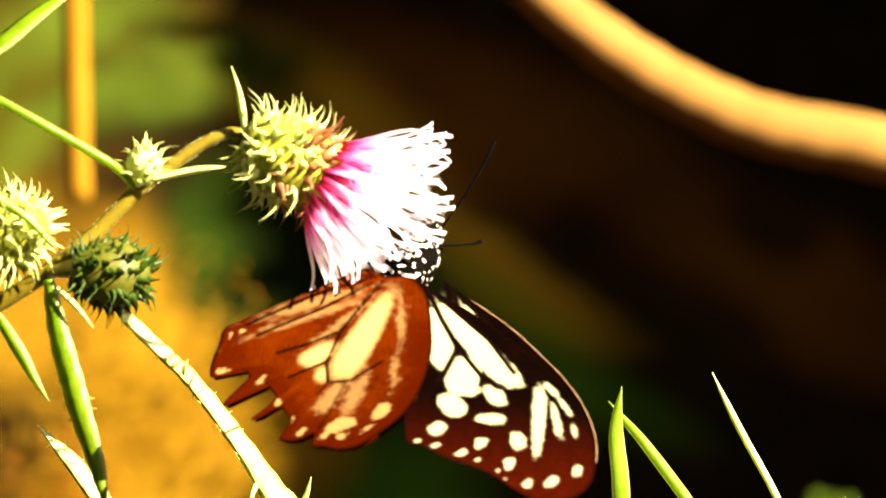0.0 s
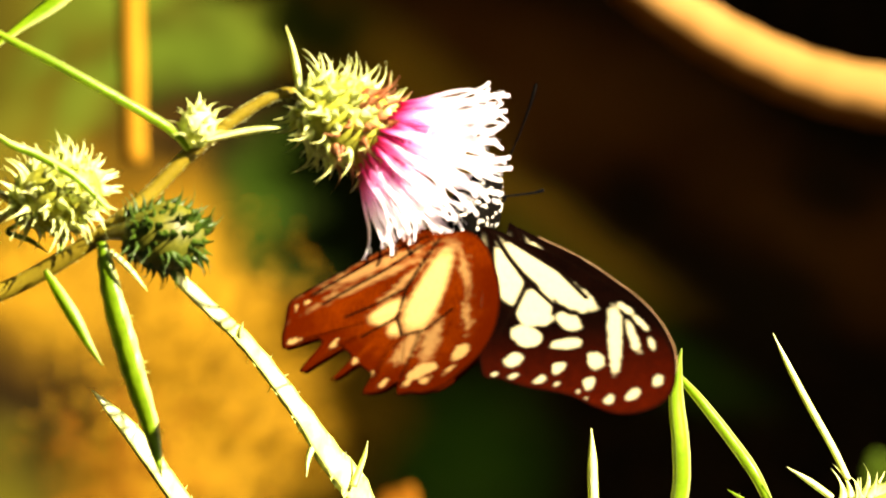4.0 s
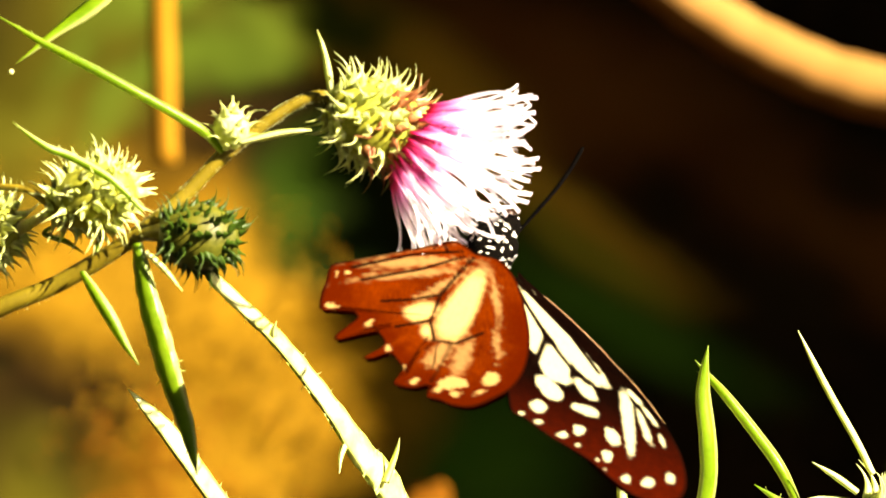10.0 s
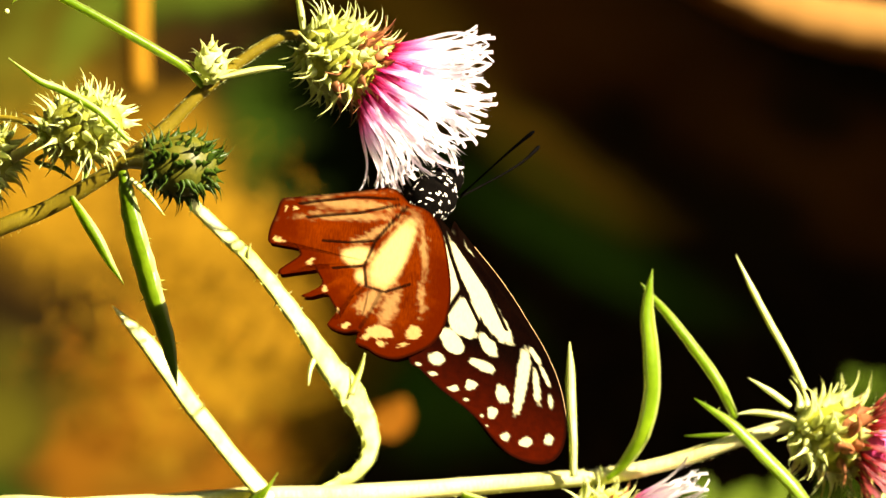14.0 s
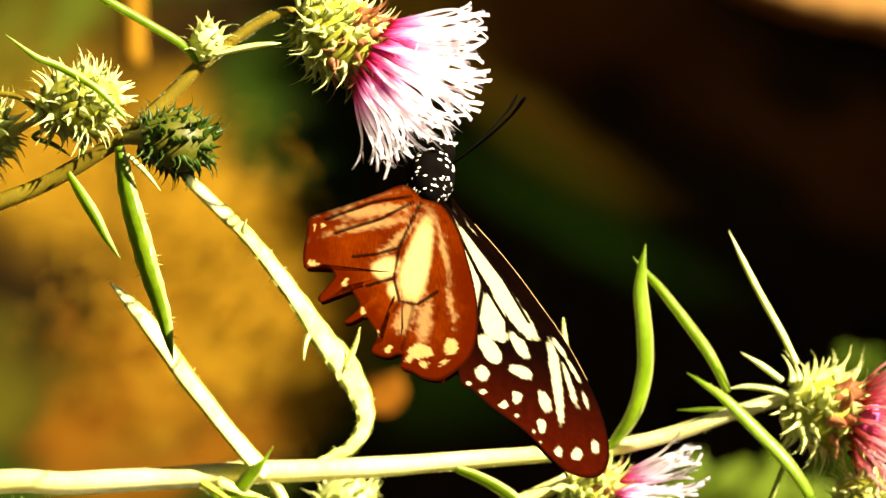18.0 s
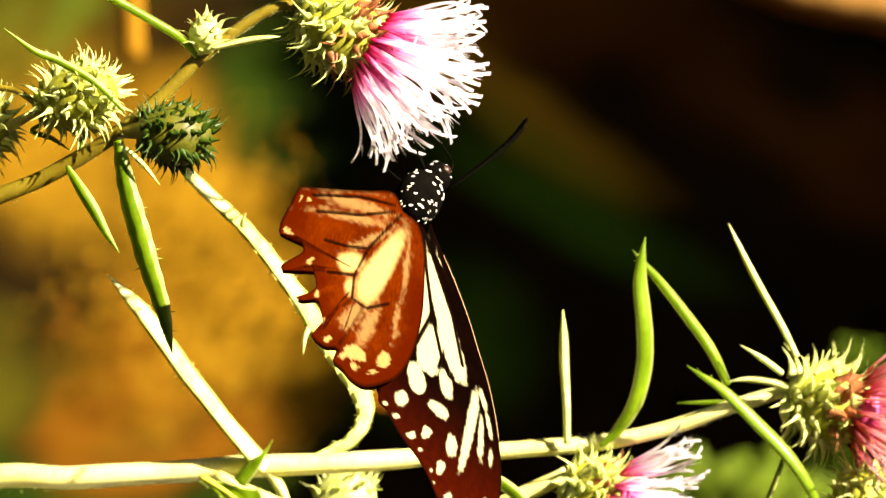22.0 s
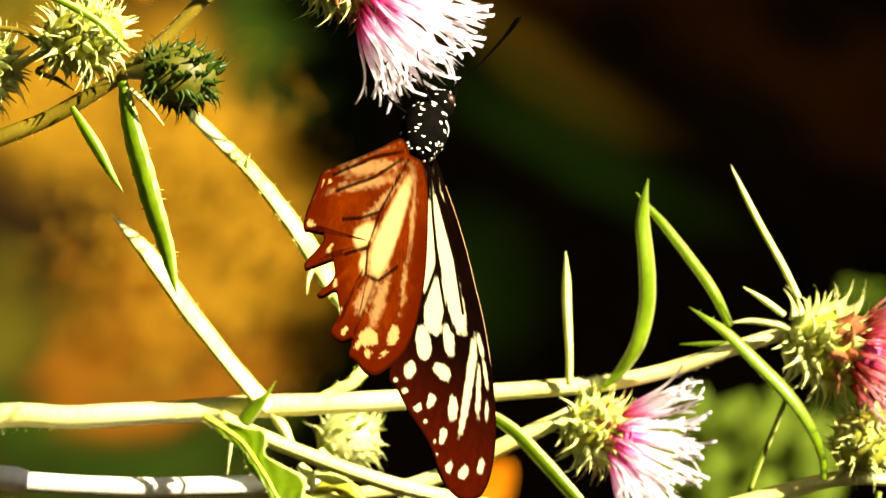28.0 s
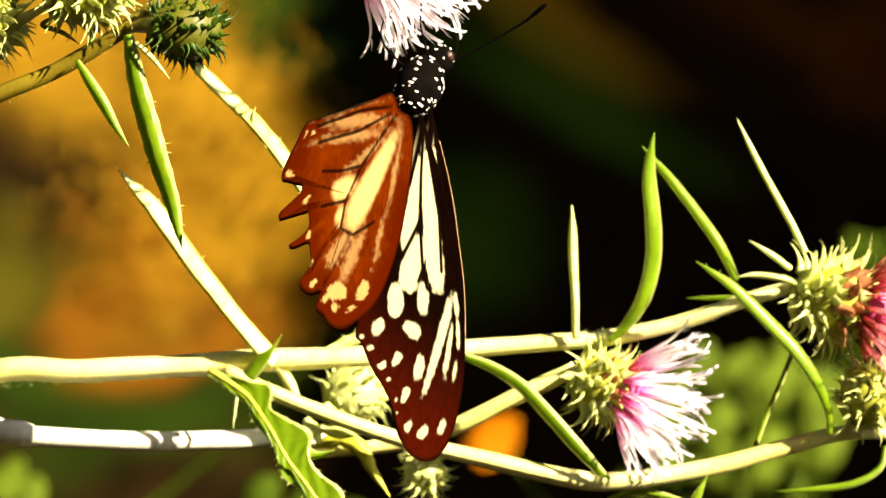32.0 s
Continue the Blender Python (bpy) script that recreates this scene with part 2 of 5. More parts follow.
def blade(points, roll=0.0, fold=0.25, thick=0.00022, teeth=0, tooth=0.5, seed=0, steps=8, wave=0.0):
    """A leaf blade with a folded midrib: points of (place..., width in metres); roll turns it about its length, degrees."""
    rnd = random.Random(seed)
    sp = spline(points, steps)
    path = [Vector(q[:3]) for q in sp]
    rings, marks = [], []
    count = len(path)
    for i, (p, (t, s, n)) in enumerate(zip(path, frames_along(path, Vector((0, 1, 0))))):
        q = Matrix.Rotation(radians(roll), 3, t)
        s, n = q @ s, q @ n
        w = max(sp[i][3] / 2, 0.00008)
        jag = [1 + (rnd.uniform(-0.02, 0.02) if teeth else 0) for _ in range(2)]
        lift = wave * w * math.sin(i * 1.1 + seed)
        c = fold * w
        top = [(-w * jag[0], c + lift), (-0.91 * w, 0.88 * c + 0.88 * lift), (-0.5 * w, 0.42 * c), (-0.10 * w, 0.02 * c), (0, -0.10 * c), (0.10 * w, 0.02 * c), (0.5 * w, 0.42 * c), (0.91 * w, 0.88 * c - 0.88 * lift), (w * jag[1], c - lift)]
        k = min(1.0, w / 0.0006)
        low = [(0.55 * w, 0.42 * c - thick * k), (0.0, -0.1 * c - 2.2 * thick * k), (-0.55 * w, 0.42 * c - thick * k)]
        rings.append([p + s * a + n * b for a, b in top + low])
        marks.append((p, t, s, n, w, c))
    bm = bmesh.new()
    margin = bm.verts.layers.float.new("margin")
    skin = loft(bm, rings)
    for ring in skin:
        ring[0][margin] = ring[8][margin] = 1.0
        ring[4][margin] = 0.3
    for k in range(teeth):
        i = rnd.randrange(2, max(3, count - 2))
        p, t, s, n, w, c = marks[i]
        side = rnd.choice((-1, 1))
        b0 = p + s * side * w * 0.97 + n * c
        L = tooth * rnd.uniform(0.4, 1.0) * 0.001
        tip = b0 + s * side * L + t * L * rnd.uniform(0.1, 0.8) + n * L * rnd.uniform(-0.2, 0.5)
        r = L * 0.10
        base = [bm.verts.new(b0 + t * r * 1.6 - s * side * r), bm.verts.new(b0 - t * r * 1.6 - s * side * r), bm.verts.new(b0 + n * r - s * side * r)]
        top_v = bm.verts.new(tip)
        for q in base + [top_v]:
            q[margin] = 0.35
        for a in range(3):
            bm.faces.new((base[a], base[(a + 1) % 3], top_v))
    return bm


def plan_blade(points, **kw):
    return blade([(*at(u, v, d), w * UNIT) for u, v, d, w in points], **kw)


def lobed_leaf(points, seed=0, thick=0.00025, cup=0.12):
    """A flat lobed blade: midrib points (u, v, depth mm) with the half widths to each side; spines stand on the lobes."""
    rnd = random.Random(seed)
    sp = spline(points, 7)
    path = [at(*q[:3]) for q in sp]
    rings, cols = [], 6
    for q, p, (t, s, n) in zip(sp, path, frames_along(path, Vector((0, 1, 0)))):
        top = []
        for k in range(-cols, cols + 1):
            f = k / cols
            w = (q[4] if k < 0 else q[3]) * UNIT
            top.append(p + s * f * w - n * cup * abs(f) ** 1.5 * w + n * 0.00012 * math.sin(9 * f + len(rings) * 0.7))
        rings.append(top + [c + n * thick for c in top[-2:0:-2]])
    bm = bmesh.new()
    margin = bm.verts.layers.float.new("margin")
    skin = loft(bm, rings)
    for r, ring in enumerate(skin):
        for k in (0, 2 * cols):
            ring[k][margin] = 0.9
        if r % 3 == 1 and r < len(skin) - 1:
            for k, side in ((0, -1), (2 * cols, 1)):
                b = ring[k].co
                out = (b - path[r]).normalized()
                d = (path[r + 1] - path[r]).normalized()
                L = rnd.uniform(0.0002, 0.0007)
                q = [bm.verts.new(b + d * 0.00016 - out * 0.0002), bm.verts.new(b - d * 0.00016 - out * 0.0002), bm.verts.new(b + out * L + d * L * 0.4)]
                for v in q:
                    v[margin] = 0.8
                bm.faces.new(q)
    return bm


def spine_mesh(name, length, width, curve, material, sides=6, steps=7, flat=0.6, hook=0.0):
    """One bract: a broad-based spine along +Z that bends towards +X."""
    bm = bmesh.new()
    rings = []
    for i in range(steps + 1):
        f = i / steps
        z, x = length * f, curve * length * f * f + hook * length * f ** 4
        r = width / 2 * (0.42 * (1 - f) ** 0.7 + 0.75 * max(0, 1 - f / 0.5) ** 0.8) + 0.00003
        rings.append([(x + flat * r * math.cos(a), r * math.sin(a), z - x * curve * 0.5) for a in (k * math.tau / sides for k in range(sides))])
    loft(bm, rings)
    return mesh_of(name, bm, material)


def lathe(profile, sides=24):
    bm = bmesh.new()
    loft(bm, [[(r * math.cos(a), r * math.sin(a), z) for a in (k * math.tau / sides for k in range(sides))] for r, z in profile])
    return bm


def axis_pose(place, direction, roll=0.0):
    """A pose at place whose +Z runs along direction."""
    return Matrix.Translation(place) @ Vector(direction).to_track_quat("Z", "Y").to_matrix().to_4x4() @ Matrix.Rotation(roll, 4, "Z")


SPINES = {}


def bract_set(key, material):
    if key not in SPINES:
        SPINES[key] = [spine_mesh("bract", 0.0036 * s, 0.00175 * w, c, material, hook=h) for s, w, c, h in
                       ((1.0, 1.0, 0.35, 0.1), (1.1, 0.85, 0.55, 0.2), (0.85, 1.1, 0.15, 0.0), (1.2, 0.9, 0.7, -0.1))]
    return SPINES[key]


def head(parent, name, place, direction, radius, length, bracts, key, material, cup, florets=0, seed=1, spread=1.0, label="", size=1.0, red_rows=0.0, tight=0.0, spine=1.0, floret_skin=FLORET):
    """A thistle head: a rounded cup set with spiny bracts and, in flower, a brush of florets."""
    rnd = random.Random(seed)
    prof = []
    for i in range(13):
        f = i / 12
        r = radius * (math.sin(math.pi * (0.10 + 0.74 * f)) ** 0.75) * (1 if florets or f < 0.7 else 1 - 0.8 * (f - 0.7))
        prof.append((max(r, 0.0003), length * f))
    body = part(name, lathe(prof, 20), cup, parent, label, local=Matrix.Translation(-world_of(parent).translation) @ axis_pose(place, direction, rnd.random() * 6))
    kinds = bract_set(key, material)
    reds = bract_set("red", BRACT_RED)
    for k in range(bracts):
        f = ((k + 0.5) / bracts) ** 0.9
        phi = k * 2.39996 + rnd.uniform(-0.4, 0.4)
        x = f * 12
        i = min(int(x), 11)
        r = prof[i][0] + (prof[i + 1][0] - prof[i][0]) * (x - i)
        z = length * f
        tilt = (84 - 66 * f + rnd.uniform(-20, 20)) * (1 - tight) + 12 * tight
        m = Matrix.Rotation(phi, 4, "Z") @ Matrix.Translation((r * 0.93, 0, z)) @ Matrix.Rotation(radians(tilt), 4, "Y") @ Matrix.Rotation(rnd.uniform(-0.4, 0.4), 4, "Z")
        s = size * spine * rnd.uniform(0.75, 1.2)
        pool = reds if rnd.random() < red_rows * (f > 0.55) else kinds
        part("bract", rnd.choice(pool), None, body, local=m @ Matrix.Scale(s, 4))
    if florets:
        kinds = floret_set(floret_skin)
        part("floret_base", lathe([(radius * 0.62, length * 0.86), (radius * 0.74, length * 1.05), (radius * 0.80, length * 1.2), (radius * 0.5, length * 1.26), (0.0003, length * 1.28)], 18), RED_CORE, body, "deep crimson bundle of floret tubes", local=Matrix())
        for k in range(florets):
            rho = math.sqrt((k + 0.5) / florets)
            phi = k * 2.39996 + rnd.uniform(-0.2, 0.2)
            tilt = (4 + 44 * rho ** 1.2) * spread + rnd.uniform(-7, 7)
            m = Matrix.Rotation(phi, 4, "Z") @ Matrix.Translation((rho * radius * 0.98, 0, length * (1.04 - 0.12 * rho))) @ Matrix.Rotation(radians(tilt), 4, "Y") @ Matrix.Rotation(rnd.uniform(-0.8, 0.8), 4, "Z")
            part("floret", rnd.choice(kinds), None, body, local=m @ Matrix.Scale(size * (0.97 - 0.20 * rho) * rnd.uniform(0.82, 1.08), 4))
    return body


def soft(x, lo, hi):
    t = min(max((x - lo) / (hi - lo), 0), 1)
    return t * t * (3 - 2 * t)


def floret_set(material):
    key = material.name
    if key not in SPINES:
        SPINES[key] = []
        for v in range(8):
            rnd = random.Random(40 + v)
            bm = bmesh.new()
            L, bx, by = 0.0190, rnd.uniform(-0.0022, 0.0036), rnd.uniform(-0.0026, 0.0026)
            rings = []
            for i in range(11):
                f = i / 10
                r = 0.00030 + 0.00010 * soft(f, 0.10, 0.35) - 0.00011 * soft(f, 0.45, 0.62) + 0.00005 * soft(f, 0.86, 0.96)
                c = Vector((bx * f * f + 0.0003 * math.sin(7 * f + v) + 0.0022 * math.cos(v) * f ** 6, by * f * f + 0.0016 * math.sin(v * 1.7) * f ** 6, L * (f - 0.04 * f ** 6)))
                rings.append([c + Vector((r * math.cos(a), r * math.sin(a), 0)) for a in (k * math.tau / 6 for k in range(6))])
            loft(bm, rings)
            for k in range(3):
                a = k * math.tau / 3 + v
                d = Vector((math.cos(a), math.sin(a), 0))
                b = Vector((bx * 0.6, by * 0.6, L * 0.78))
                tip = b + d * 0.0007 + Vector((bx * 0.25, by * 0.25, L * rnd.uniform(0.10, 0.17)))
                w = d.cross(Vector((0, 0, 1))) * 0.00016
                q = [bm.verts.new(b + d * 0.0002 + w), bm.verts.new(b + d * 0.0002 - w), bm.verts.new(tip), bm.verts.new(b + d * 0.00035 + Vector((0, 0, 0.0002)))]
                bm.faces.new((q[0], q[1], q[2]))
                bm.faces.new((q[0], q[2], q[3]))
                bm.faces.new((q[1], q[3], q[2]))
            SPINES[key].append(mesh_of("floret", bm, material))
    return SPINES[key]


def hairs(parent, points, count, seed):
    """Fine pale down along a stem given by plan points (u, v, depth mm, width)."""
    rnd = random.Random(seed)
    sp = spline(points, 12)
    path = [at(*q[:3]) for q in sp]
    verts, faces = [], []
    ways = frames_along(path, Vector((0.05, 1, 0.02)))
    for k in range(count):
        i = rnd.randrange(len(path) - 1)
        t, s, n = ways[i]
        a = rnd.uniform(0, math.tau)
        d = s * math.cos(a) + n * math.sin(a)
        p = path[i].lerp(path[i + 1], rnd.random()) + d * sp[i][3] * UNIT * 0.5
        L = rnd.uniform(0.00015, 0.0004)
        w = t * 0.00004
        b = len(verts)
        verts += [tuple(p - w - d * 0.0002), tuple(p + w - d * 0.0002), tuple(p + (d + t * rnd.uniform(-0.5, 0.5)) * L)]
        faces.append((b, b + 1, b + 2))
    me = bpy.data.meshes.new("down")
    me.from_pydata(verts, [], faces)
    me.materials.append(LEAF_SUNLIT)
    tagged(part("down", me, None, parent), "fine pale down on the stem", "", "", "stuff")


# ---- the ground: a leaf-mould bank that rises behind the thistles ----
def ground_height(x, y):
    f = min(max((y - 1.3) / 2.6, 0), 1)
    z = 2.6 * f * f * (3 - 2 * f)
    return z + 0.035 * noise.noise(Vector((x * 1.7, y * 1.7, 0))) + 0.015 * noise.noise(Vector((x * 7, y * 7, 3)))


def bank_at(z, x=0.0):
    """How far back the bank's face is at height z."""
    lo, hi = 1.4, 3.8
    for _ in range(16):
        mid = (lo + hi) / 2
        lo, hi = (mid, hi) if ground_height(x, mid) < z else (lo, mid)
    return lo


def on_bank(u, v):
    """The place on the bank's face in line with plan point (u, v)."""
    y = 2.3
    for _ in range(3):
        p = far(u, v, y)
        y = bank_at(p.z, p.x)
    return far(u, v, y)


GOLD, RUST, OLIVE, GREEN, DIM, DEEP, SHADE_GREEN, EMBER, SHADE, GREEN_DIM, SHADE_DEEP = "gold", "rust", "olive", "green", "dim", "deep", "shade_green", "ember", "shade", "green_dim", "shade_deep"
# the darkest tones are no litter: they put shade into the bank's colour
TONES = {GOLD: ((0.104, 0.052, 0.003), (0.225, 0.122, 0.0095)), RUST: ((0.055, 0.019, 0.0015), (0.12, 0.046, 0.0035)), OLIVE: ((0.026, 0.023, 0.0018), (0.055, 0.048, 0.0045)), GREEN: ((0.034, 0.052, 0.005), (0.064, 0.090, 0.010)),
         SHADE_GREEN: ((0.004, 0.011, 0.0008), (0.012, 0.025, 0.002)), DIM: ((0.17, 0.085, 0.006), (0.26, 0.135, 0.012)), EMBER: ((0.050, 0.013, 0.0018), (0.090, 0.029, 0.004)), SHADE_DEEP: ((0.002, 0.0042, 0.0004), (0.005, 0.009, 0.001)), SHADE: ((0.005, 0.003, 0.0008), (0.012, 0.007, 0.0015)), GREEN_DIM: ((0.085, 0.075, 0.004), (0.13, 0.11, 0.008)), DEEP: ((0.012, 0.040, 0.002), (0.034, 0.078, 0.006))}
# drifts of litter, moss and painted shade on the bank: kind, centre, spread across and down (plan units), lean in
# degrees
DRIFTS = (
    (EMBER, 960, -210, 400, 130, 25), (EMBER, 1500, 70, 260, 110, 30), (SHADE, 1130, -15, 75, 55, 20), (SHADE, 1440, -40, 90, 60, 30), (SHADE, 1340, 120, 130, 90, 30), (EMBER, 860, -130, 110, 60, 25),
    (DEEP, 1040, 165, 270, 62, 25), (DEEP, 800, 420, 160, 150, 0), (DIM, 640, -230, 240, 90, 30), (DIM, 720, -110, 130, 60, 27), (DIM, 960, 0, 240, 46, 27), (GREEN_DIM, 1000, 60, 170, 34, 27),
    (GOLD, 60, 10, 240, 170, 0), (OLIVE, 30, -200, 260, 190, 0), (GOLD, 390, 160, 130, 140, 0), (SHADE_GREEN, 560, 10, 110, 130, 0), (SHADE_GREEN, 440, -220, 130, 100, 0), (GREEN, 270, -165, 130, 56, -18), (GREEN, 160, -265, 160, 62, -20), (GOLD, 290, 270, 210, 150, 0), (GOLD, 500, 370, 150, 190, 0),
    (RUST, 205, 400, 120, 110, 0), (RUST, 330, 540, 200, 90, 0), (OLIVE, -30, 440, 130, 140, 0), (SHADE_GREEN, 100, 600, 220, 90, 0), (SHADE_GREEN, 300, 740, 300, 120, 0), (SHADE_DEEP, 605, 50, 88, 160, 0),
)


def soil_material():
    """Dark humus with soft-edged drifts of fallen leaves and moss, and with shade put into the colour."""
    m, n, l = nodes_of("dark_humus")
    tc = n.new("ShaderNodeTexCoord")
    grain, blot = noise_tex(n, l, 60, 4), noise_tex(n, l, 9, 3)
    wobble = n.new("ShaderNodeTexNoise")
    wobble.inputs["Scale"].default_value, wobble.inputs["Detail"].default_value = 7, 3
    l.new(tc.outputs["Object"], wobble.inputs["Vector"])

    def vmath(kind, a, b):
        x = n.new("ShaderNodeVectorMath")
        x.operation = kind
        for k, v in enumerate((a, b)):
            if hasattr(v, "links"):
                l.new(v, x.inputs[k])
            elif v is not None:
                x.inputs[k].default_value = v
        return x
    shift = vmath("MULTIPLY", vmath("SUBTRACT", wobble.outputs["Color"], (0.5, 0.5, 0.5)).outputs[0], (0.20, 0.20, 0.20))
    place = vmath("ADD", tc.outputs["Object"], shift.outputs[0]).outputs[0]
    slight = vmath("MULTIPLY", shift.outputs[0], (0.25, 0.25, 0.25))
    steady = vmath("ADD", tc.outputs["Object"], slight.outputs[0]).outputs[0]
    c = ramp(n, l, grain, (0.3, (0.004, 0.0024, 0.0005)), (0.7, (0.012, 0.006, 0.0014)))
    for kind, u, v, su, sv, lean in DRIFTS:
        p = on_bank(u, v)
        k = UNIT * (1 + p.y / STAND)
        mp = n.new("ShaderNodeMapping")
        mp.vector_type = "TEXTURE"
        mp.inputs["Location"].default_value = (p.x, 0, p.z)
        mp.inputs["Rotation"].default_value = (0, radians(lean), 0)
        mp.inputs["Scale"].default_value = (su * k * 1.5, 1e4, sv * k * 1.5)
        l.new(steady if kind in (EMBER, SHADE, DIM, DEEP, GREEN_DIM, SHADE_DEEP) else place, mp.inputs[0])
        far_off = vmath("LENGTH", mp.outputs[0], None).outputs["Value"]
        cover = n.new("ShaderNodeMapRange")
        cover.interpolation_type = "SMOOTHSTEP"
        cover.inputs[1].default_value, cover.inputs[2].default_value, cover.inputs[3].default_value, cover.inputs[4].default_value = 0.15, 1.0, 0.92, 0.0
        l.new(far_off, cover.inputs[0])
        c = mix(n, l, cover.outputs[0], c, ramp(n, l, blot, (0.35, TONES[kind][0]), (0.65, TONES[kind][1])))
    finish(n, l, c, 0.95, bump=grain, bump_by=0.4, spec=0.02, dist=0.004)
    return m


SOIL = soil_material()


def build_ground():
    def axis(lo, hi, near, step):
        a = list(np.arange(-near, near + step / 2, step))
        g = near
        out_hi, out_lo = [], []
        while g < hi:
            g *= 1.6
            out_hi.append(g)
            out_lo.append(-g)
        return out_lo[::-1] + a + out_hi
    xs, ys = axis(0, 3000, 3.0, 0.08), axis(0, 3000, 4.0, 0.08)
    bm = bmesh.new()
    grid = [[bm.verts.new((x, y, ground_height(x, y))) for x in xs] for y in ys]
    for a, b in zip(grid, grid[1:]):
        for i in range(len(xs) - 1):
            bm.faces.new((a[i], a[i + 1], b[i + 1], b[i]))
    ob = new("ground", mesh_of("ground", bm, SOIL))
    tagged(ob, "dark brown leaf mould bank with shade put into its colour", "ground", kind="structure")


build_ground()


# ---- the tall thistle with the open flower ----
def tall_thistle():
    th = thing("thistle", (at(-700, 10668, 60)), "green spiny thistle with an open pink flower and buds", "thistle", "thistles")
    spine = [(-39, 187, 4, 30), (97, 127, 2, 29), (215, 57, 0, 27), (296, -8, 0, 25), (373, -85, 0, 24), (422, -122, 0, 21), (468, -154, 0, 19), (504, -172, 0, 18), (535, -176, 0, 18)]
    hairs(th, spine, 900, 4)
    part("stem", plan_tube([(-700, 10668, 60, 60), (-620, 5000, 50, 52), (-420, 900, 30, 46), (-250, 330, 14, 36), (-39, 187, 4, 30), (97, 127, 2, 29), (215, 57, 0, 27), (296, -8, 0, 25),
                            (373, -85, 0, 24), (422, -122, 0, 21), (468, -154, 0, 19), (504, -172, 0, 18), (535, -176, 0, 18), (558, -164, 0, 17)], seed=1), STEM, th)
    a = Vector((0.86, -0.10, -0.50)).normalized()
    head(th, "flower_head", at(548, -172, 0), a, 0.0063, 0.0138, 200, "pale", BRACT, CUP, florets=125, seed=3, spread=0.90, label="open thistle head with pale pink florets", red_rows=0.5)
    head(th, "flower_bud", at(379, -92, -1), (0.08, -0.15, 1), 0.0026, 0.0056, 26, "pale", BRACT, BRACT, seed=5, size=0.7, tight=0.55)
    head(th, "flower_bud", at(88, 2, 2), (0.93, -0.35, 0.22), 0.0052, 0.0125, 150, "pale", BRACT, CUP, seed=6, label="plump pale green spiny bud", size=0.95)
    # this bud wears the shaded colours
    head(th, "flower_bud", at(262, 44, -3), (0.96, 0.10, -0.12), 0.0049, 0.0115, 150, "dark", BRACT_SHADED, CUP_SHADED, seed=7, label="spiny bud with shade put into its green", size=0.80)
    part("bud_stalk", plan_tube([(226, 50, -1, 18), (250, 46, -2, 26), (280, 44, -3, 40)], sides=10, seed=8), STEM, th)
    part("bud_stalk", plan_tube([(-60, -5, 8, 12), (-30, -26, 6, 11), (6, -32, 4, 11), (50, -26, 3, 11), (88, 0, 2, 13)], sides=10, seed=9), STEM, th)
    leaf = lambda pts, mat=LEAF, label="", **kw: part("leaf", plan_blade(pts, **kw), mat, th, label)
    leaf([(546, -176, -2, 10), (541, -215, -3, 14), (534, -250, -4, 9), (523, -284, -5, 1)], LEAF_SUNLIT, roll=25, seed=1)
    leaf([(392, -100, -3, 8), (450, -113, -4, 13), (490, -119, -5, 9), (513, -121, -5, 1)], LEAF_SUNLIT, roll=20, seed=2)
    leaf([(368, -88, -1, 14), (340, -118, -3, 17), (298, -145, -4, 18), (178, -213, -6, 17), (76, -267, -6, 13), (0, -312, -6, 1)], roll=25, seed=3, label="long narrow green leaf", teeth=4)
    leaf([(236, 10, -6, 9), (187, -39, -7, 15), (120, -78, -7, 17), (77, -97, -8, 13), (25, -137, -8, 1)], roll=-35, seed=4)
    leaf([(226, 62, -3, 18), (234, 110, -4, 31), (247, 170, -5, 38), (264, 230, -5, 41), (281, 290, -5, 38), (302, 355, -4, 30), (313, 400, -4, 19), (322, 440, -4, 1)], roll=18, seed=5, label="hanging green leaf with pale spiny margin", teeth=14, tooth=0.9, wave=0.12)
    leaf([(136, 108, -1, 10), (155, 140, -4, 19), (180, 180, -5, 22), (205, 225, -5, 14), (228, 260, -5, 1)], roll=15, seed=6)
    leaf([(240, 76, -5, 9), (270, 104, -6, 10), (300, 140, -6, 1)], LEAF_SUNLIT, roll=20, seed=7)
    leaf([(95, 30, 5, 6), (75, 45, 5, 9), (110, 58, 4, 9), (140, 78, 3, 2)], roll=10, seed=8)
    leaf([(170, 40, 1, 8), (160, 70, 1, 10), (152, 95, 1, 2)], roll=10, seed=9)
    leaf([(250, -400, -2, 20), (200, -366, -3, 34), (150, -325, -4, 38), (103, -290, -5, 24), (56, -252, -6, 8), (30, -232, -6, 1)], roll=40, seed=10, label="broad green upper leaf")
    bm = bmesh.new()
    bmesh.ops.create_icosphere(bm, subdivisions=2, radius=0.00042)
    bmesh.ops.translate(bm, verts=bm.verts, vec=at(23, -219, -6))
    # water drop: its white glint is put into the colour
    part("dew_drop", bm, LEAF_SUNLIT, th, "tiny drop at the leaf tip, glint put into its colour")
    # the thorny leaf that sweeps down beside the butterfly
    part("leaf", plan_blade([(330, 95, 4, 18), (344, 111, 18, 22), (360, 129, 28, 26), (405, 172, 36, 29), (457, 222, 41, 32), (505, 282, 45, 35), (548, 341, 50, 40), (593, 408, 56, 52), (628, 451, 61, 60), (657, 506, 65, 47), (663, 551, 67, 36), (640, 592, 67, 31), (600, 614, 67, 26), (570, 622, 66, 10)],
                            roll=-32, fold=0.10, thick=0.0001, seed=11, teeth=30, tooth=1.0, wave=0.08), LEAF_SUNLIT, th, "pale sunlit winged leaf with thorns")
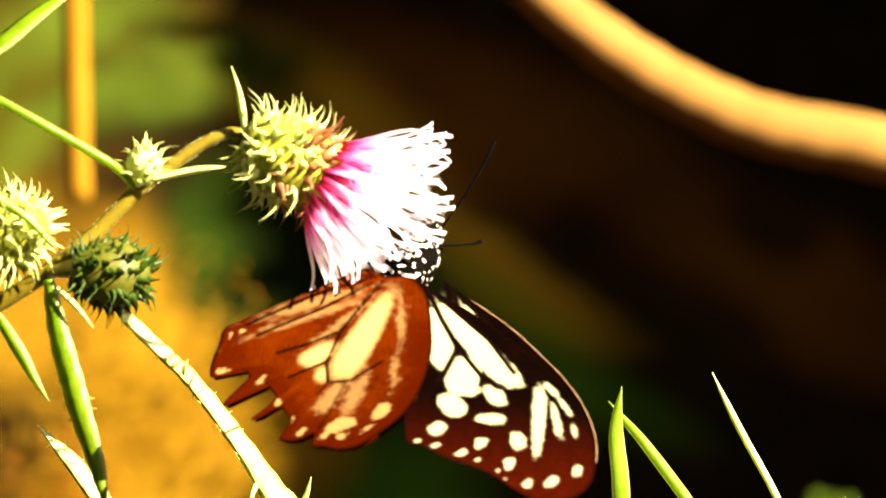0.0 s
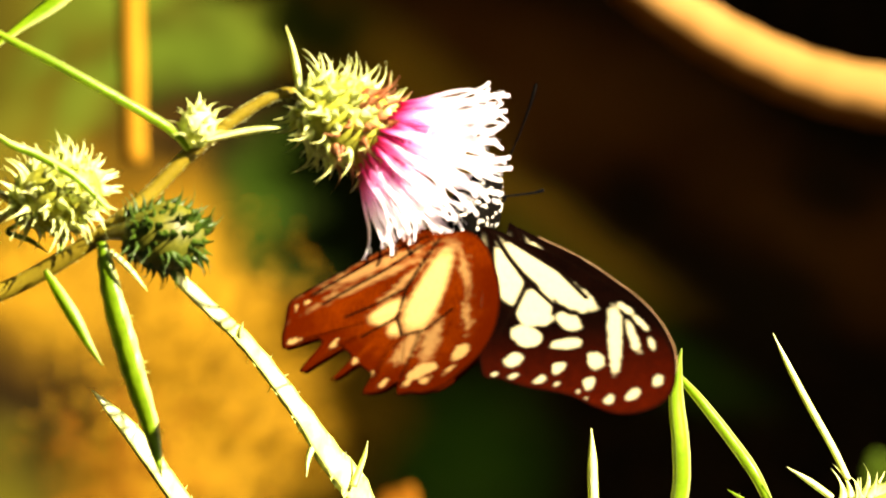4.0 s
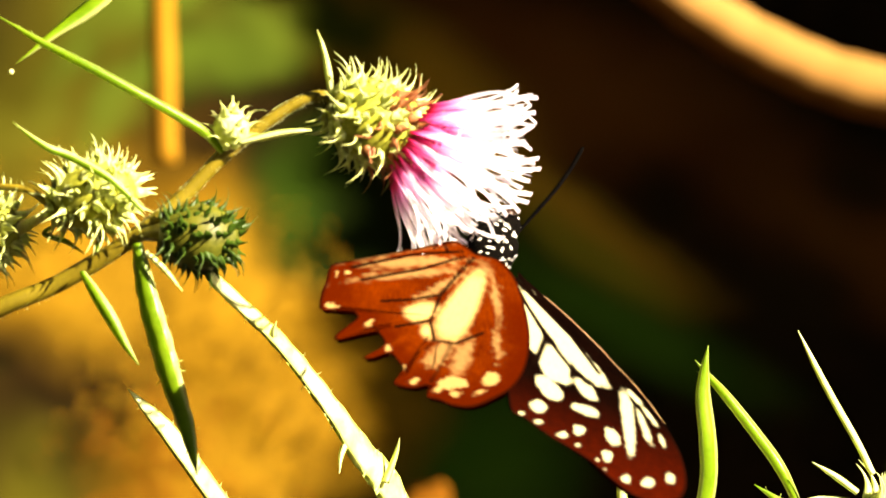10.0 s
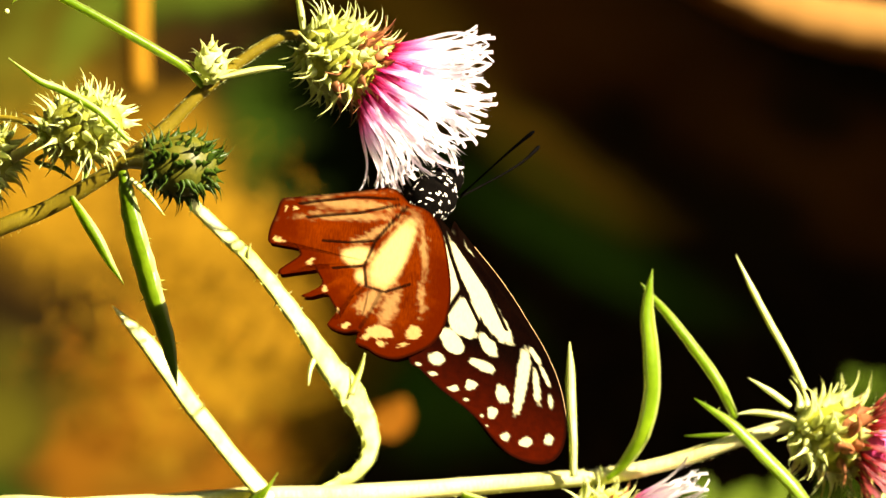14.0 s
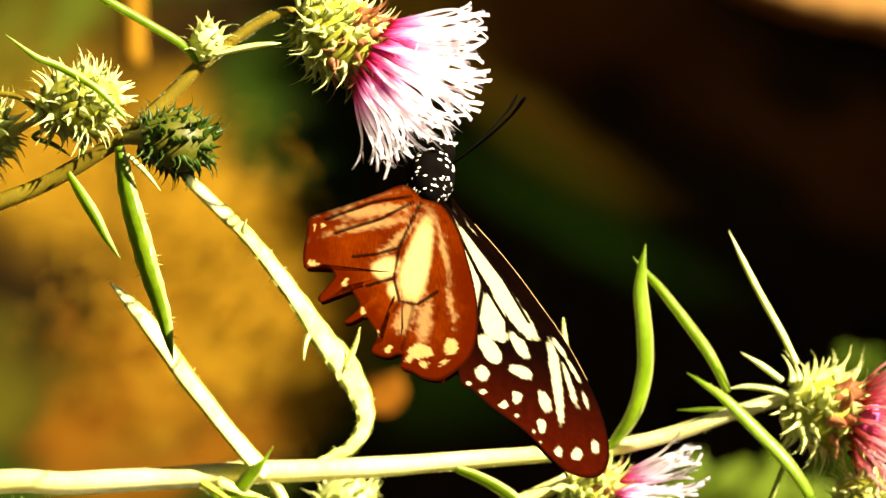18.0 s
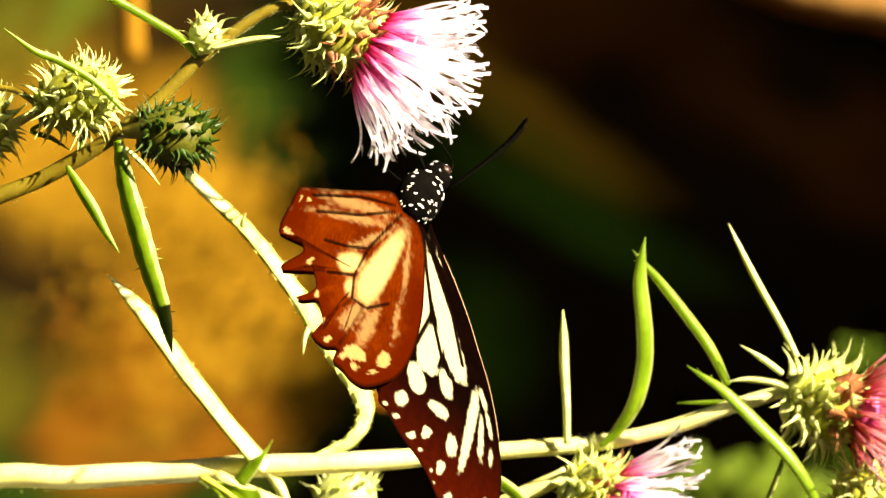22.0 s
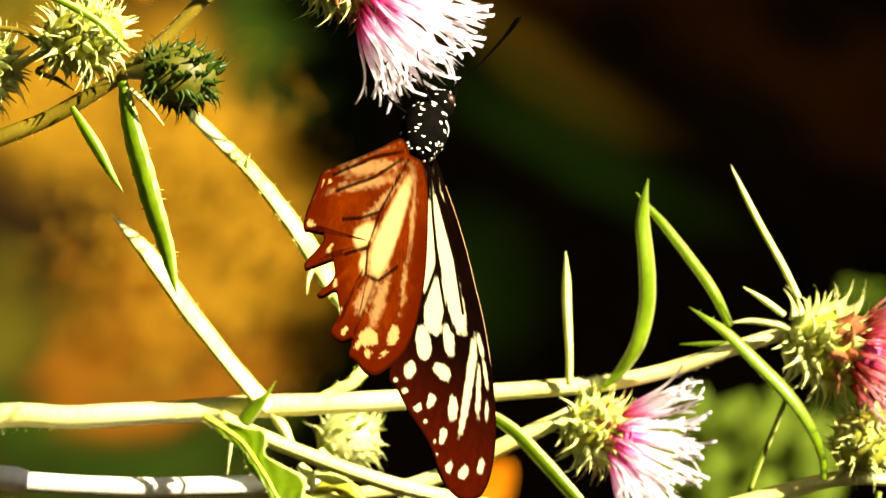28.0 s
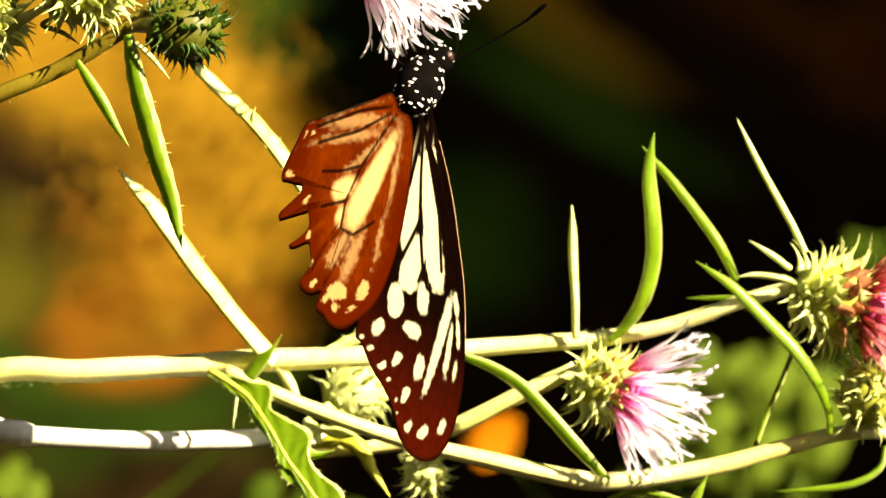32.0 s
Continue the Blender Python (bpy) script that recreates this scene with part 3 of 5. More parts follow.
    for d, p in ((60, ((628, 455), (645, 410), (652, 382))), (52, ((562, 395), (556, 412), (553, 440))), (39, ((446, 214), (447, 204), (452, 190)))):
        part("thorn", plan_blade([(*p[0], d, 13), (*p[1], d - 1, 9), (*p[2], d - 2, 1)], seed=12), LEAF_SUNLIT, th)
    return th


tall_thistle()


def left_thistle():
    th = thing("thistle", at(-900, 10668, 60), "pale thistle branch with a spiny bud", "thistle", "thistles")
    part("stem", plan_tube([(-900, 10668, 60, 50), (-800, 3000, 50, 44), (-420, 420, 30, 34), (-160, 130, 14, 26), (-58, 81, 9, 24), (15, 48, 7, 22), (84, 10, 5, 14)], seed=21), STEM_SUNLIT, th)
    head(th, "flower_bud", at(-95, 55, 8), (0.95, -0.25, 0.2), 0.0058, 0.0115, 130, "pale", BRACT, CUP, seed=22, size=0.95)
    part("leaf", plan_blade([(-40, 70, 3, 14), (-38, 110, 2, 16), (-34, 150, 2, 1)], roll=15, seed=23), LEAF_SUNLIT, th)


left_thistle()


# ---- the lower thistle, lying across ----
def deeper(mm, points):
    return [(u, v, d + mm, w) for u, v, d, w in points]


def low_thistle():
    deep = 60  # millimetres behind the tall thistle
    th = thing("thistle", at(-1200, 10668, 30), "arching thistle stem with pink flowers and buds", "thistle", "thistles")
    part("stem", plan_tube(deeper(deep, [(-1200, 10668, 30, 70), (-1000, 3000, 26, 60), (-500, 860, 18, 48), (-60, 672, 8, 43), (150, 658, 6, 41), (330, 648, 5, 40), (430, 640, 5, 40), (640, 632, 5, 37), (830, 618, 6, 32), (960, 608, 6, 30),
                            (1080, 598, 6, 28), (1200, 572, 5, 27), (1320, 532, 3, 25), (1412, 505, 2, 24)]), seed=31, steps=7), STEM_SUNLIT, th)
    hairs(th, deeper(deep, [(-60, 672, 8, 43), (150, 658, 6, 41), (330, 648, 5, 40), (640, 632, 5, 37), (960, 608, 6, 30), (1200, 572, 5, 27), (1412, 505, 2, 24)]), 900, 6)
    part("branch", plan_tube(deeper(deep, [(400, 655, 2, 22), (470, 690, 2, 26), (560, 727, 2, 27), (700, 776, 2, 28), (850, 812, 2, 30), (1000, 846, 2, 33), (1090, 853, 2, 33), (1250, 830, 2, 32), (1400, 790, 3, 30), (1490, 768, 3, 27), (1570, 768, 4, 22), (1640, 780, 6, 20)]), seed=32, steps=7), STEM_SUNLIT, th)
    part("branch", plan_tube(deeper(deep, [(560, 800, 10, 22), (700, 786, 9, 26), (800, 757, 8, 30), (900, 708, 6, 30), (960, 680, 5, 30), (1018, 652, 4, 26)]), seed=33), STEM_SUNLIT, th)
    head(th, "flower_head", at(1016, 662, deep + 6), (0.92, -0.2, -0.32), 0.0052, 0.0095, 120, "pale", BRACT, CUP, florets=100, seed=34, spread=1.05, label="open pink thistle head in full sun", size=0.86, red_rows=0.3, spine=1.35)
    head(th, "flower_head", at(1408, 512, deep + 2), (0.95, -0.1, -0.22), 0.0062, 0.0125, 110, "pale", BRACT, CUP, florets=120, seed=35, label="thistle head opening dull pink", size=0.80, red_rows=0.5, spine=1.7, floret_skin=FLORET_DULL)
    head(th, "flower_bud", at(575, 700, deep + 22), (0.92, 0.2, 0.10), 0.0052, 0.0098, 90, "pale", BRACT, BRACT, seed=36, size=0.75)
    head(th, "flower_bud", at(745, 800, deep + 20), (0.15, -0.2, -1), 0.0034, 0.0070, 60, "pale", BRACT, BRACT, seed=37, size=0.7)
    head(th, "flower_bud", at(1500, 735, deep + 2), (0.62, -0.3, 0.55), 0.0052, 0.0105, 120, "pale", BRACT, CUP, seed=38, size=0.8)
    leaf = lambda pts, mat=LEAF, label="", **kw: part("leaf", plan_blade(deeper(deep, pts), **kw), mat, th, label)
    leaf([(488, 640, 3, 34), (470, 622, 2, 39), (418, 561, -1, 36), (380, 512, -3, 38), (348, 472, -5, 39), (308, 415, -8, 39), (268, 362, -10, 35), (236, 328, -12, 20), (208, 299, -13, 1)], LEAF_SUNLIT, "pale sunlit winged leaf", roll=32, fold=0.08, thick=0.0001, teeth=22, tooth=0.9, seed=41)
    leaf([(486, 640, 4, 16), (510, 676, 5, 24), (530, 712, 5, 8)], LEAF_SUNLIT, roll=20, seed=42)
    part("leaf", lobed_leaf([(u, v, d + deep, a, b) for u, v, d, a, b in ((372, 655, 0, 6, 10), (402, 674, -2, 10, 12), (430, 694, -4, 24, 14), (447, 712, -5, 46, 10), (462, 735, -6, 22, 20), (480, 762, -7, 38, 14), (496, 790, -7, 62, 12),
                                                          (508, 812, -7, 52, 20), (522, 834, -8, 36, 26), (545, 862, -8, 34, 14), (570, 896, -8, 46, 28), (600, 940, -8, 20, 16), (640, 1000, -8, 2, 2))], seed=43), LEAF, th, "broad green lobed spiny leaf")
    part("leaf_rib", plan_tube(deeper(deep, [(372, 655, -3, 15), (402, 674, -4, 11), (430, 694, -5, 9), (447, 712, -6, 8), (480, 762, -8, 7), (508, 812, -8.4, 6), (545, 862, -9, 6), (600, 940, -9.4, 4)]), sides=8, seed=44), RIB, th, "yellow leaf midrib")
    leaf([(440, 668, -4, 28), (462, 640, -5, 26), (482, 618, -6, 9), (499, 592, -6, 1)], LEAF, roll=10, seed=45)
    leaf([(535, 800, -7, 30), (560, 806, -7, 16), (592, 798, -8, 1)], LEAF, roll=10, seed=46)
    leaf([(420, 690, 0, 8), (416, 725, 0, 6), (412, 760, 0, 1)], LEAF_SUNLIT, seed=47)
    leaf([(822, 632, 1, 16), (870, 652, 0, 24), (920, 684, -1, 28), (970, 736, -2, 30), (1020, 792, -2, 29), (1060, 834, -1, 18), (1080, 848, 0, 4)], LEAF, "narrow green leaf, lit through", roll=30, seed=48, teeth=3)
    leaf([(1019, 600, 3, 14), (1019, 540, 2, 15), (1015, 460, 1, 19), (1014, 410, 0, 16), (1012, 363, 0, 2)], LEAF_SUNLIT, "upright pale leaf", roll=15, seed=49)
    leaf([(1078, 604, 3, 12), (1108, 578, 2, 22), (1140, 528, 0, 31), (1157, 460, -1, 33), (1157, 390, -2, 33), (1150, 320, -2, 29), (1152, 275, -2, 18), (1158, 234, -2, 1)], LEAF, "curved upright green leaf", roll=20, seed=50, teeth=4, fold=0.2)
    leaf([(1304, 496, 0, 16), (1275, 435, -1, 22), (1235, 378, 0, 22), (1190, 320, 1, 19), (1160, 286, 2, 13), (1136, 258, 2, 1)], LEAF, roll=20, seed=51)
    leaf([(1426, 446, -2, 14), (1400, 392, -3, 15), (1360, 320, -4, 15), (1330, 262, -4, 12), (1305, 211, -4, 1)], LEAF_SUNLIT, roll=30, seed=52)
    leaf([(1470, 768, -2, 14), (1468, 730, -3, 18), (1450, 680, -5, 24), (1412, 622, -6, 30), (1355, 562, -6, 30), (1300, 508, -6, 24), (1262, 482, -6, 13), (1231, 462, -6, 1)], LEAF, "green leaf with spiny pale edges", roll=35, seed=53, teeth=10, tooth=0.9)
    leaf([(1424, 508, -1, 10), (1385, 492, -2, 15), (1340, 486, -2, 12), (1304, 490, -2, 1)], LEAF_SUNLIT, roll=20, seed=54)
    leaf([(1308, 526, 5, 8), (1260, 527, 6, 9), (1214, 528, 6, 1)], LEAF, roll=20, seed=55)
    leaf([(1400, 476, -3, 12), (1365, 450, -4, 12), (1326, 426, -4, 1)], LEAF_SUNLIT, roll=15, seed=56)
    leaf([(1402, 622, 4, 10), (1380, 680, 5, 13), (1352, 745, 5, 13), (1334, 800, 5, 10), (1326, 842, 5, 1)], LEAF, roll=40, seed=57)
    leaf([(1568, 790, 2, 10), (1556, 830, 1, 14), (1510, 856, 0, 16), (1440, 866, 0, 13), (1372, 870, 0, 1)], LEAF, roll=25, seed=58)
    leaf([(1210, 930, 0, 16), (1232, 884, -1, 20), (1252, 842, -1, 1)], LEAF, roll=15, seed=59)
    for k, p in enumerate((((540, 742), (556, 764), (566, 786)), ((575, 715), (590, 738), (596, 752)), ((566, 758), (600, 766), (628, 772)))):
        leaf([(*p[0], 6, 16), (*p[1], 5, 26), (*p[2], 5, 6)], LEAF_SUNLIT, roll=10, seed=60 + k)
    part("dry_leaf", plan_blade(deeper(deep, [(560, 790, 8, 14), (608, 778, 7, 36), (640, 800, 7, 30), (662, 838, 6, 18), (690, 880, 6, 2)]), roll=15, seed=64, wave=0.3), RIB, th, "yellowing leaf")
    leaf([(1040, 905, 4, 10), (1120, 872, 3, 15), (1180, 880, 3, 14), (1240, 900, 3, 3)], LEAF, roll=20, seed=65)


low_thistle()


def pale_cane():
    th = thing("cane", at(-1400, 10668, 70), "pale sunlit bare thistle stem", "stem")
    part("stem", plan_tube([(-1400, 10668, 70, 60), (-1200, 3000, 60, 52), (-500, 880, 62, 42), (-60, 762, 66, 40), (0, 765, 66, 40), (60, 772, 66, 37), (250, 781, 67, 37), (420, 778, 68, 37), (520, 772, 70, 34), (640, 790, 72, 28)], seed=71), CANE, th)
    part("node", plan_tube([(-10, 764, 42, 36), (14, 766, 42, 44), (40, 769, 42, 45), (58, 771, 42, 36)], seed=72, sides=16), CANE, th, "swollen pale joint")


pale_cane()


# ---- what lies behind, out of focus ----
def cane(name, pts, y, mat, label, category, flatten=1.0):
    """A dry stalk behind the thistles: points (u, v, width in plan units)."""
    s = 1 + y / STAND
    low = far(pts[-1][0], pts[-1][1], y)
    th = thing(name, Vector((low.x, y, ground_height(low.x, y))), label, category)
    part("stalk", tube([(*far(u, v, y), w * UNIT * s / 2) for u, v, w in pts], sides=12, ridges=5, ridge=0.06, seed=len(pts)), mat, th)
    return th


def leaf_shape(length, width, mat, seed, curl=0.25):
    pts = []
    for i in range(7):
        f = i / 6
        pts.append((length * (f - 0.5), curl * length * (f - 0.5) ** 2 * (1 if seed % 2 else -1), curl * 0.5 * length * math.sin(f * 3 + seed), max(width * math.sin(math.pi * min(0.03 + f * 0.97, 1)) ** 0.8, 0.001)))
    return blade(pts, roll=0, fold=0.15, thick=0.0004, seed=seed, wave=0.15, steps=4)


def litter(name, mat, label, category, drifts, seed, size=(10, 24)):
    """Loose small leaves lying on the bank in soft-edged drifts: count, centre, spread across and down (plan units), lean in degrees."""
    rnd = random.Random(seed)
    verts, faces = [], []
    for count, u0, v0, su, sv, lean in drifts:
        c, s = math.cos(radians(lean)), math.sin(radians(lean))
        for _ in range(count):
            a, b = rnd.gauss(0, su), rnd.gauss(0, sv)
            u, v = u0 + a * c - b * s, v0 + a * s + b * c
            y = on_bank(u, v).y - rnd.uniform(0.002, 0.02)
            p = far(u, v, y)
            L = rnd.uniform(*size) * UNIT * (1 + y / STAND)
            w = L * rnd.uniform(0.28, 0.45)
            turn = Euler((radians(50 + rnd.uniform(-22, 22)), rnd.uniform(-0.3, 0.3), 0)).to_matrix() @ Matrix.Rotation(rnd.uniform(0, 6.3), 3, "Z")
            q = len(verts)
            curl = rnd.uniform(-0.15, 0.3) * L
            for x, yy, z in ((-L / 2, 0, curl), (-L / 6, w / 2, 0.1 * w), (L / 5, w / 2.3, 0.1 * w), (L / 2, 0, curl), (L / 5, -w / 2.3, 0.1 * w), (-L / 6, -w / 2, 0.1 * w), (0, 0, -0.1 * w)):
                verts.append(tuple(p + turn @ Vector((x, yy, z))))
            faces += [(q + k, q + (k + 1) % 6, q + 6) for k in range(6)]
    me = bpy.data.meshes.new(name)
    me.from_pydata(verts, [], faces)
    me.materials.append(mat)
    tagged(new(name, me), label, category, kind="stuff")


def undergrowth(root, y, leaves, label):
    """A leafy plant behind the thistles: a stem from the ground, leaf stalks and leaves (u, v, length, material)."""
    foot = far(root, 5200, y)
    foot.z = ground_height(foot.x, y)
    th = thing("green_plant", foot, label, "plant")
    crown_z = min(far(u, v, y).z for u, v, size, mat in leaves) - 0.05
    top = Vector((foot.x, y + 0.05, crown_z))
    part("stem", tube([(*foot, 0.004), (*foot.lerp(top, 0.5), 0.003), (*top, 0.002)], sides=8, seed=2), BROAD_DEEP, th)
    for k, (u, v, size, mat) in enumerate(leaves):
        d = y + 0.0004 * (u % 90)
        L = size * UNIT * (1 + d / STAND)
        c = far(u, v, d)
        bend = top.lerp(c, 0.55) + Vector((0, 0.03, -0.02))
        part("leaf_stalk", tube([(*top, 0.0012), (*bend, 0.0010), (*(c + Vector((0, 0.004, 0))), 0.0008)], sides=6, seed=k), BROAD_DEEP, th)
        pose_m = Matrix.Translation(c - foot) @ Matrix.Rotation(radians(-(20 + u % 50)), 4, "Y")
        part("leaf", mesh_of("leaf", leaf_shape(L, L * 0.85, mat, 80 + u % 7), mat), None, th, {"orange_leaf": "bright orange leaf", "brown_dead_leaf": "rusty brown withered leaf"}.get(mat.name, ""), local=pose_m)


def backdrop():
    dry = cane("dry_stalk", [(300, -985, 40), (420, -960, 55), (640, -790, 68), (900, -580, 80), (1012, -462, 80), (1076, -405, 86), (1157, -345, 91), (1233, -296, 94), (1308, -257, 96), (1389, -222, 99), (1479, -199, 102), (1585, -180, 104), (1750, -125, 104), (2000, 60, 100), (2600, 700, 90), (3000, 2500, 84), (3100, 5300, 84)], 1.35, DRY, "bent dry tan stalk with a hanging broken tip", "stalk")
    s = 1 + 1.35 / STAND
    part("broken_tip", tube([(*far(u, v, 1.35), w * UNIT * s / 2) for u, v, w in ((300, -980, 36), (250, -930, 40), (242, -800, 40), (246, -448, 42), (250, -250, 42), (254, -84, 40))], sides=12, seed=5), DRY_GOLD, dry, "golden hanging stalk tip")
    litter("golden_litter", GOLD_LITTER, "golden sunlit fallen leaves on the bank", "leaf litter", ((420, 500, 370, 75, 100, 0), (260, 300, 270, 110, 80, 0), (120, 440, 130, 60, 75, 0), (120, 60, 20, 90, 60, 0)), 1)
    litter("brown_litter", BROWN_LITTER, "rusty brown fallen leaves on the bank", "leaf litter", ((160, 220, 400, 80, 60, 0), (90, 330, 500, 90, 40, 0)), 2)
    undergrowth(-300, 1.4, ((690, 494, 88, DRY_BROWN), (14, 845, 80, BROAD), (-10, 880, 90, BROAD), (46, 870, 70, BROAD), (40, 900, 80, BROAD), (470, 880, 80, BROAD_DEEP), (530, 890, 70, BROAD_DEEP), (600, 910, 90, BROAD_DEEP)), "low green plant with a withered leaf behind the thistles")
    undergrowth(1330, 1.8, [(1330 + 170 * math.cos(k * 2.4) * math.sqrt(k / 48), 745 + 125 * math.sin(k * 2.4) * math.sqrt(k / 48), 46 + 8 * (k * 7 % 6), BROAD) for k in range(48)]
                + [(1180 + 60 * math.cos(k * 2.4), 860 + 30 * math.sin(k * 2.4), 56, BROAD) for k in range(9)] + [(1530 + 60 * math.cos(k * 2.4) * math.sqrt(k / 12), 446 + 40 * math.sin(k * 2.4) * math.sqrt(k / 12), 30, BROAD_DEEP) for k in range(9)] + [(884, 786, 108, ORANGE)], "broad-leaved green plant with one orange leaf")


backdrop()


def sun_foot(c):
    """Where the sunbeam through c meets the ground."""
    lo, hi = 0.0, c.z / SUN.z
    for _ in range(14):
        mid = (lo + hi) / 2
        p = c - SUN * mid
        lo, hi = (mid, hi) if p.z > ground_height(p.x, p.y) else (lo, mid)
    return c - SUN * lo


def shade_tree():
    """A tree out of view, added over the bank to keep its right-hand side dark."""
    rnd = random.Random(11)
    g = ground_height(1.7, 2.4)
    th = thing("tree", (1.7, 2.4, g), "unseen leafy tree added to shade the bank", "tree")
    part("trunk", tube([(1.7, 2.4, g - 0.1, 0.10), (1.66, 2.35, g + 0.5, 0.085), (1.55, 2.2, g + 1.0, 0.07), (1.4, 2.0, g + 1.5, 0.04)], sides=12, seed=3), BARK, th)
    for k in range(7):
        e = Vector((rnd.uniform(0.7, 1.8), rnd.uniform(1.1, 2.8), rnd.uniform(1.9, 3.2)))
        part("limb", tube([(1.62, 2.3, g + 0.6 + 0.05 * k, 0.035), (*(Vector((1.6, 2.2, g + 0.9)).lerp(e, 0.5)), 0.022), (*e, 0.008)], sides=8, seed=k), BARK, th)
    verts, faces = [], []
    for k in range(20000):
        c = Vector((rnd.uniform(0.30, 2.2), rnd.uniform(0.5, 3.8), rnd.uniform(1.5, 2.7)))
        hit = sun_foot(c)
        u = 784 + hit.x / (UNIT * (1 + hit.y / STAND))
        if u < 640 - max(0, hit.z - 0.96) * 700 + 40 * noise.noise(c * 3) or hit.y < 1.5:
            continue
        q = Euler((rnd.uniform(-0.9, 0.9), rnd.uniform(-0.9, 0.9), rnd.uniform(0, 6.3))).to_matrix()
        L, w, b = rnd.uniform(0.07, 0.12), rnd.uniform(0.024, 0.04), len(verts)
        verts += [c + q @ Vector(p) for p in ((-L / 2, 0, 0), (0, w, 0.006), (L / 2, 0, 0), (0, -w, 0.006))]
        faces += [(b, b + 1, b + 2), (b, b + 2, b + 3)]
    me = bpy.data.meshes.new("crown")
    me.from_pydata([tuple(v) for v in verts], [], faces)
    me.materials.append(CROWN)
    part("crown", me, CROWN, th)


shade_tree()


def woodland():
    """A dome of dark leaves out of view, added all round and overhead to cut sky light, open towards the sun."""
    rnd = random.Random(8)
    verts, faces = [], []
    heart = Vector((0.1, 0.6, 0.9))
    for k in range(26000):
        a, e = rnd.uniform(0, math.tau), math.asin(rnd.uniform(0.0, 1.0))
        way = Vector((math.cos(a) * math.cos(e), math.sin(a) * math.cos(e), math.sin(e)))
        if way.angle(SUN) < radians(26 + 4 * noise.noise(way * 9)):
            continue
        c = heart + way * rnd.uniform(6.5, 9.0)
        q = Euler((rnd.uniform(0, 6.3), rnd.uniform(0, 6.3), rnd.uniform(0, 6.3))).to_matrix()
        L, w, b = rnd.uniform(0.2, 0.4), rnd.uniform(0.10, 0.18), len(verts)
        verts += [c + q @ Vector(p) for p in ((-L, 0, 0), (0, w, 0.05), (L, 0, 0), (0, -w, 0.05))]
        faces += [(b, b + 1, b + 2), (b, b + 2, b + 3)]
    me = bpy.data.meshes.new("woodland")
    me.from_pydata([tuple(v) for v in verts], [], faces)
    me.materials.append(CROWN)
    tagged(new("woodland", me), "unseen dome of dark leaves added to cut the sky light", "woods", kind="stuff")


woodland()


# ---- the butterfly ----
MM = 0.001
FORE_EDGE = ((-1.8, 0.7), (2.6, 4.2), (7.1, 7.7), (10.9, 11.6), (14.1, 15.8), (16.9, 19.6), (19.6, 24.4), (21.8, 29.7), (23.4, 35.6), (24.0, 41.0), (23.7, 45.7), (22.3, 49.1), (19.8, 50.8), (16.1, 50.7), (12.9, 48.4), (10.2, 45.8),
    (7.3, 44.1), (4.8, 43.1), (2.7, 42.0), (0.0, 40.3), (-2.1, 39.1), (-2.6, 29.9), (-2.0, 20.7), (-1.8, 11.7), (-1.9, 4.3))
HIND_EDGE = ((-1.6, -0.0), (-4.7, -1.4), (-9.8, 2.3), (-15.5, 6.5), (-21.1, 10.4), (-23.4, 12.2), (-24.1, 15.7), (-24.8, 19.5), (-24.6, 21.9), (-23.0, 21.2), (-20.8, 20.0), (-19.3, 21.5), (-20.5, 23.7), (-22.4, 26.6), (-21.9, 27.4), (-19.0, 24.6),
    (-17.2, 22.8), (-16.1, 24.1), (-15.3, 25.9), (-16.7, 28.3), (-18.4, 30.2), (-17.2, 30.0), (-14.6, 28.0), (-13.5, 29.2), (-12.7, 30.6), (-12.0, 32.0), (-13.4, 33.2), (-14.0, 34.7), (-12.7, 35.2), (-11.1, 35.0), (-9.4, 33.9), (-8.6, 34.5),
    (-9.1, 35.6), (-9.3, 36.7), (-7.5, 37.0), (-5.7, 37.8), (-3.0, 37.4), (0.1, 34.6), (2.8, 31.1), (4.7, 26.3), (5.8, 20.2), (6.0, 14.6), (5.4, 8.2), (4.4, 3.3), (2.2, -0.1))
# the wings' gentle warp: xx, xy, yy, in millimetres
FORE_WARP, HIND_WARP = (-0.00095, -0.00423, 0.00234), (-0.00115, -0.00551, -0.00104)
# clear cells: centre, half length, half width, lie (degrees), taper towards the base
FORE_CELLS = ((6.7, 15.1, 12.3, 2.2, 58.5, 0.45), (1.6, 14.9, 8.6, 1.7, 82, 0.5), (5.5, 23.7, 5.1, 2.7, 92, 0.2), (3.9, 30.9, 2.8, 2.0, 60, 0.1), (9.8, 27.6, 2.7, 1.5, 70, 0.0),
    (9.3, 33.3, 2.3, 1.3, 178, -0.2), (2.1, 36.4, 1.7, 1.2, 122, 0), (13.3, 37.9, 2.2, 1.2, 82, 0), (16.0, 33.1, 9.8, 1.05, 91, -0.25), (18.4, 32.3, 4.8, 0.65, 81, 0.2))
FORE_DOTS = ((8.1, 39.0, 1.5, 0.8, 112, -0.4), (12.2, 43.1, 1.5, 0.75, 92, -0.3), (14.9, 47.2, 1.1, 0.7, 106, 0), (18.1, 46.6, 1.35, 0.85, 118, 0), (21.5, 44.0, 1.5, 0.75, 97, 0),
    (17.7, 24.9, 2.2, 0.7, 61, 0), (19.6, 28.9, 2.4, 0.55, 68, 0), (20.9, 34.7, 1.9, 0.45, 82, 0), (2.1, 40.0, 0.8, 0.5, 130, 0), (5.6, 41.2, 1.1, 0.6, 136, 0),
    (7.9, 42.5, 0.6, 0.4, 123, 0), (-0.4, 39.3, 0.6, 0.35, 125, 0), (10.8, 44.6, 0.45, 0.35, 106, 0), (11.8, 46.4, 0.35, 0.25, 106, 0))
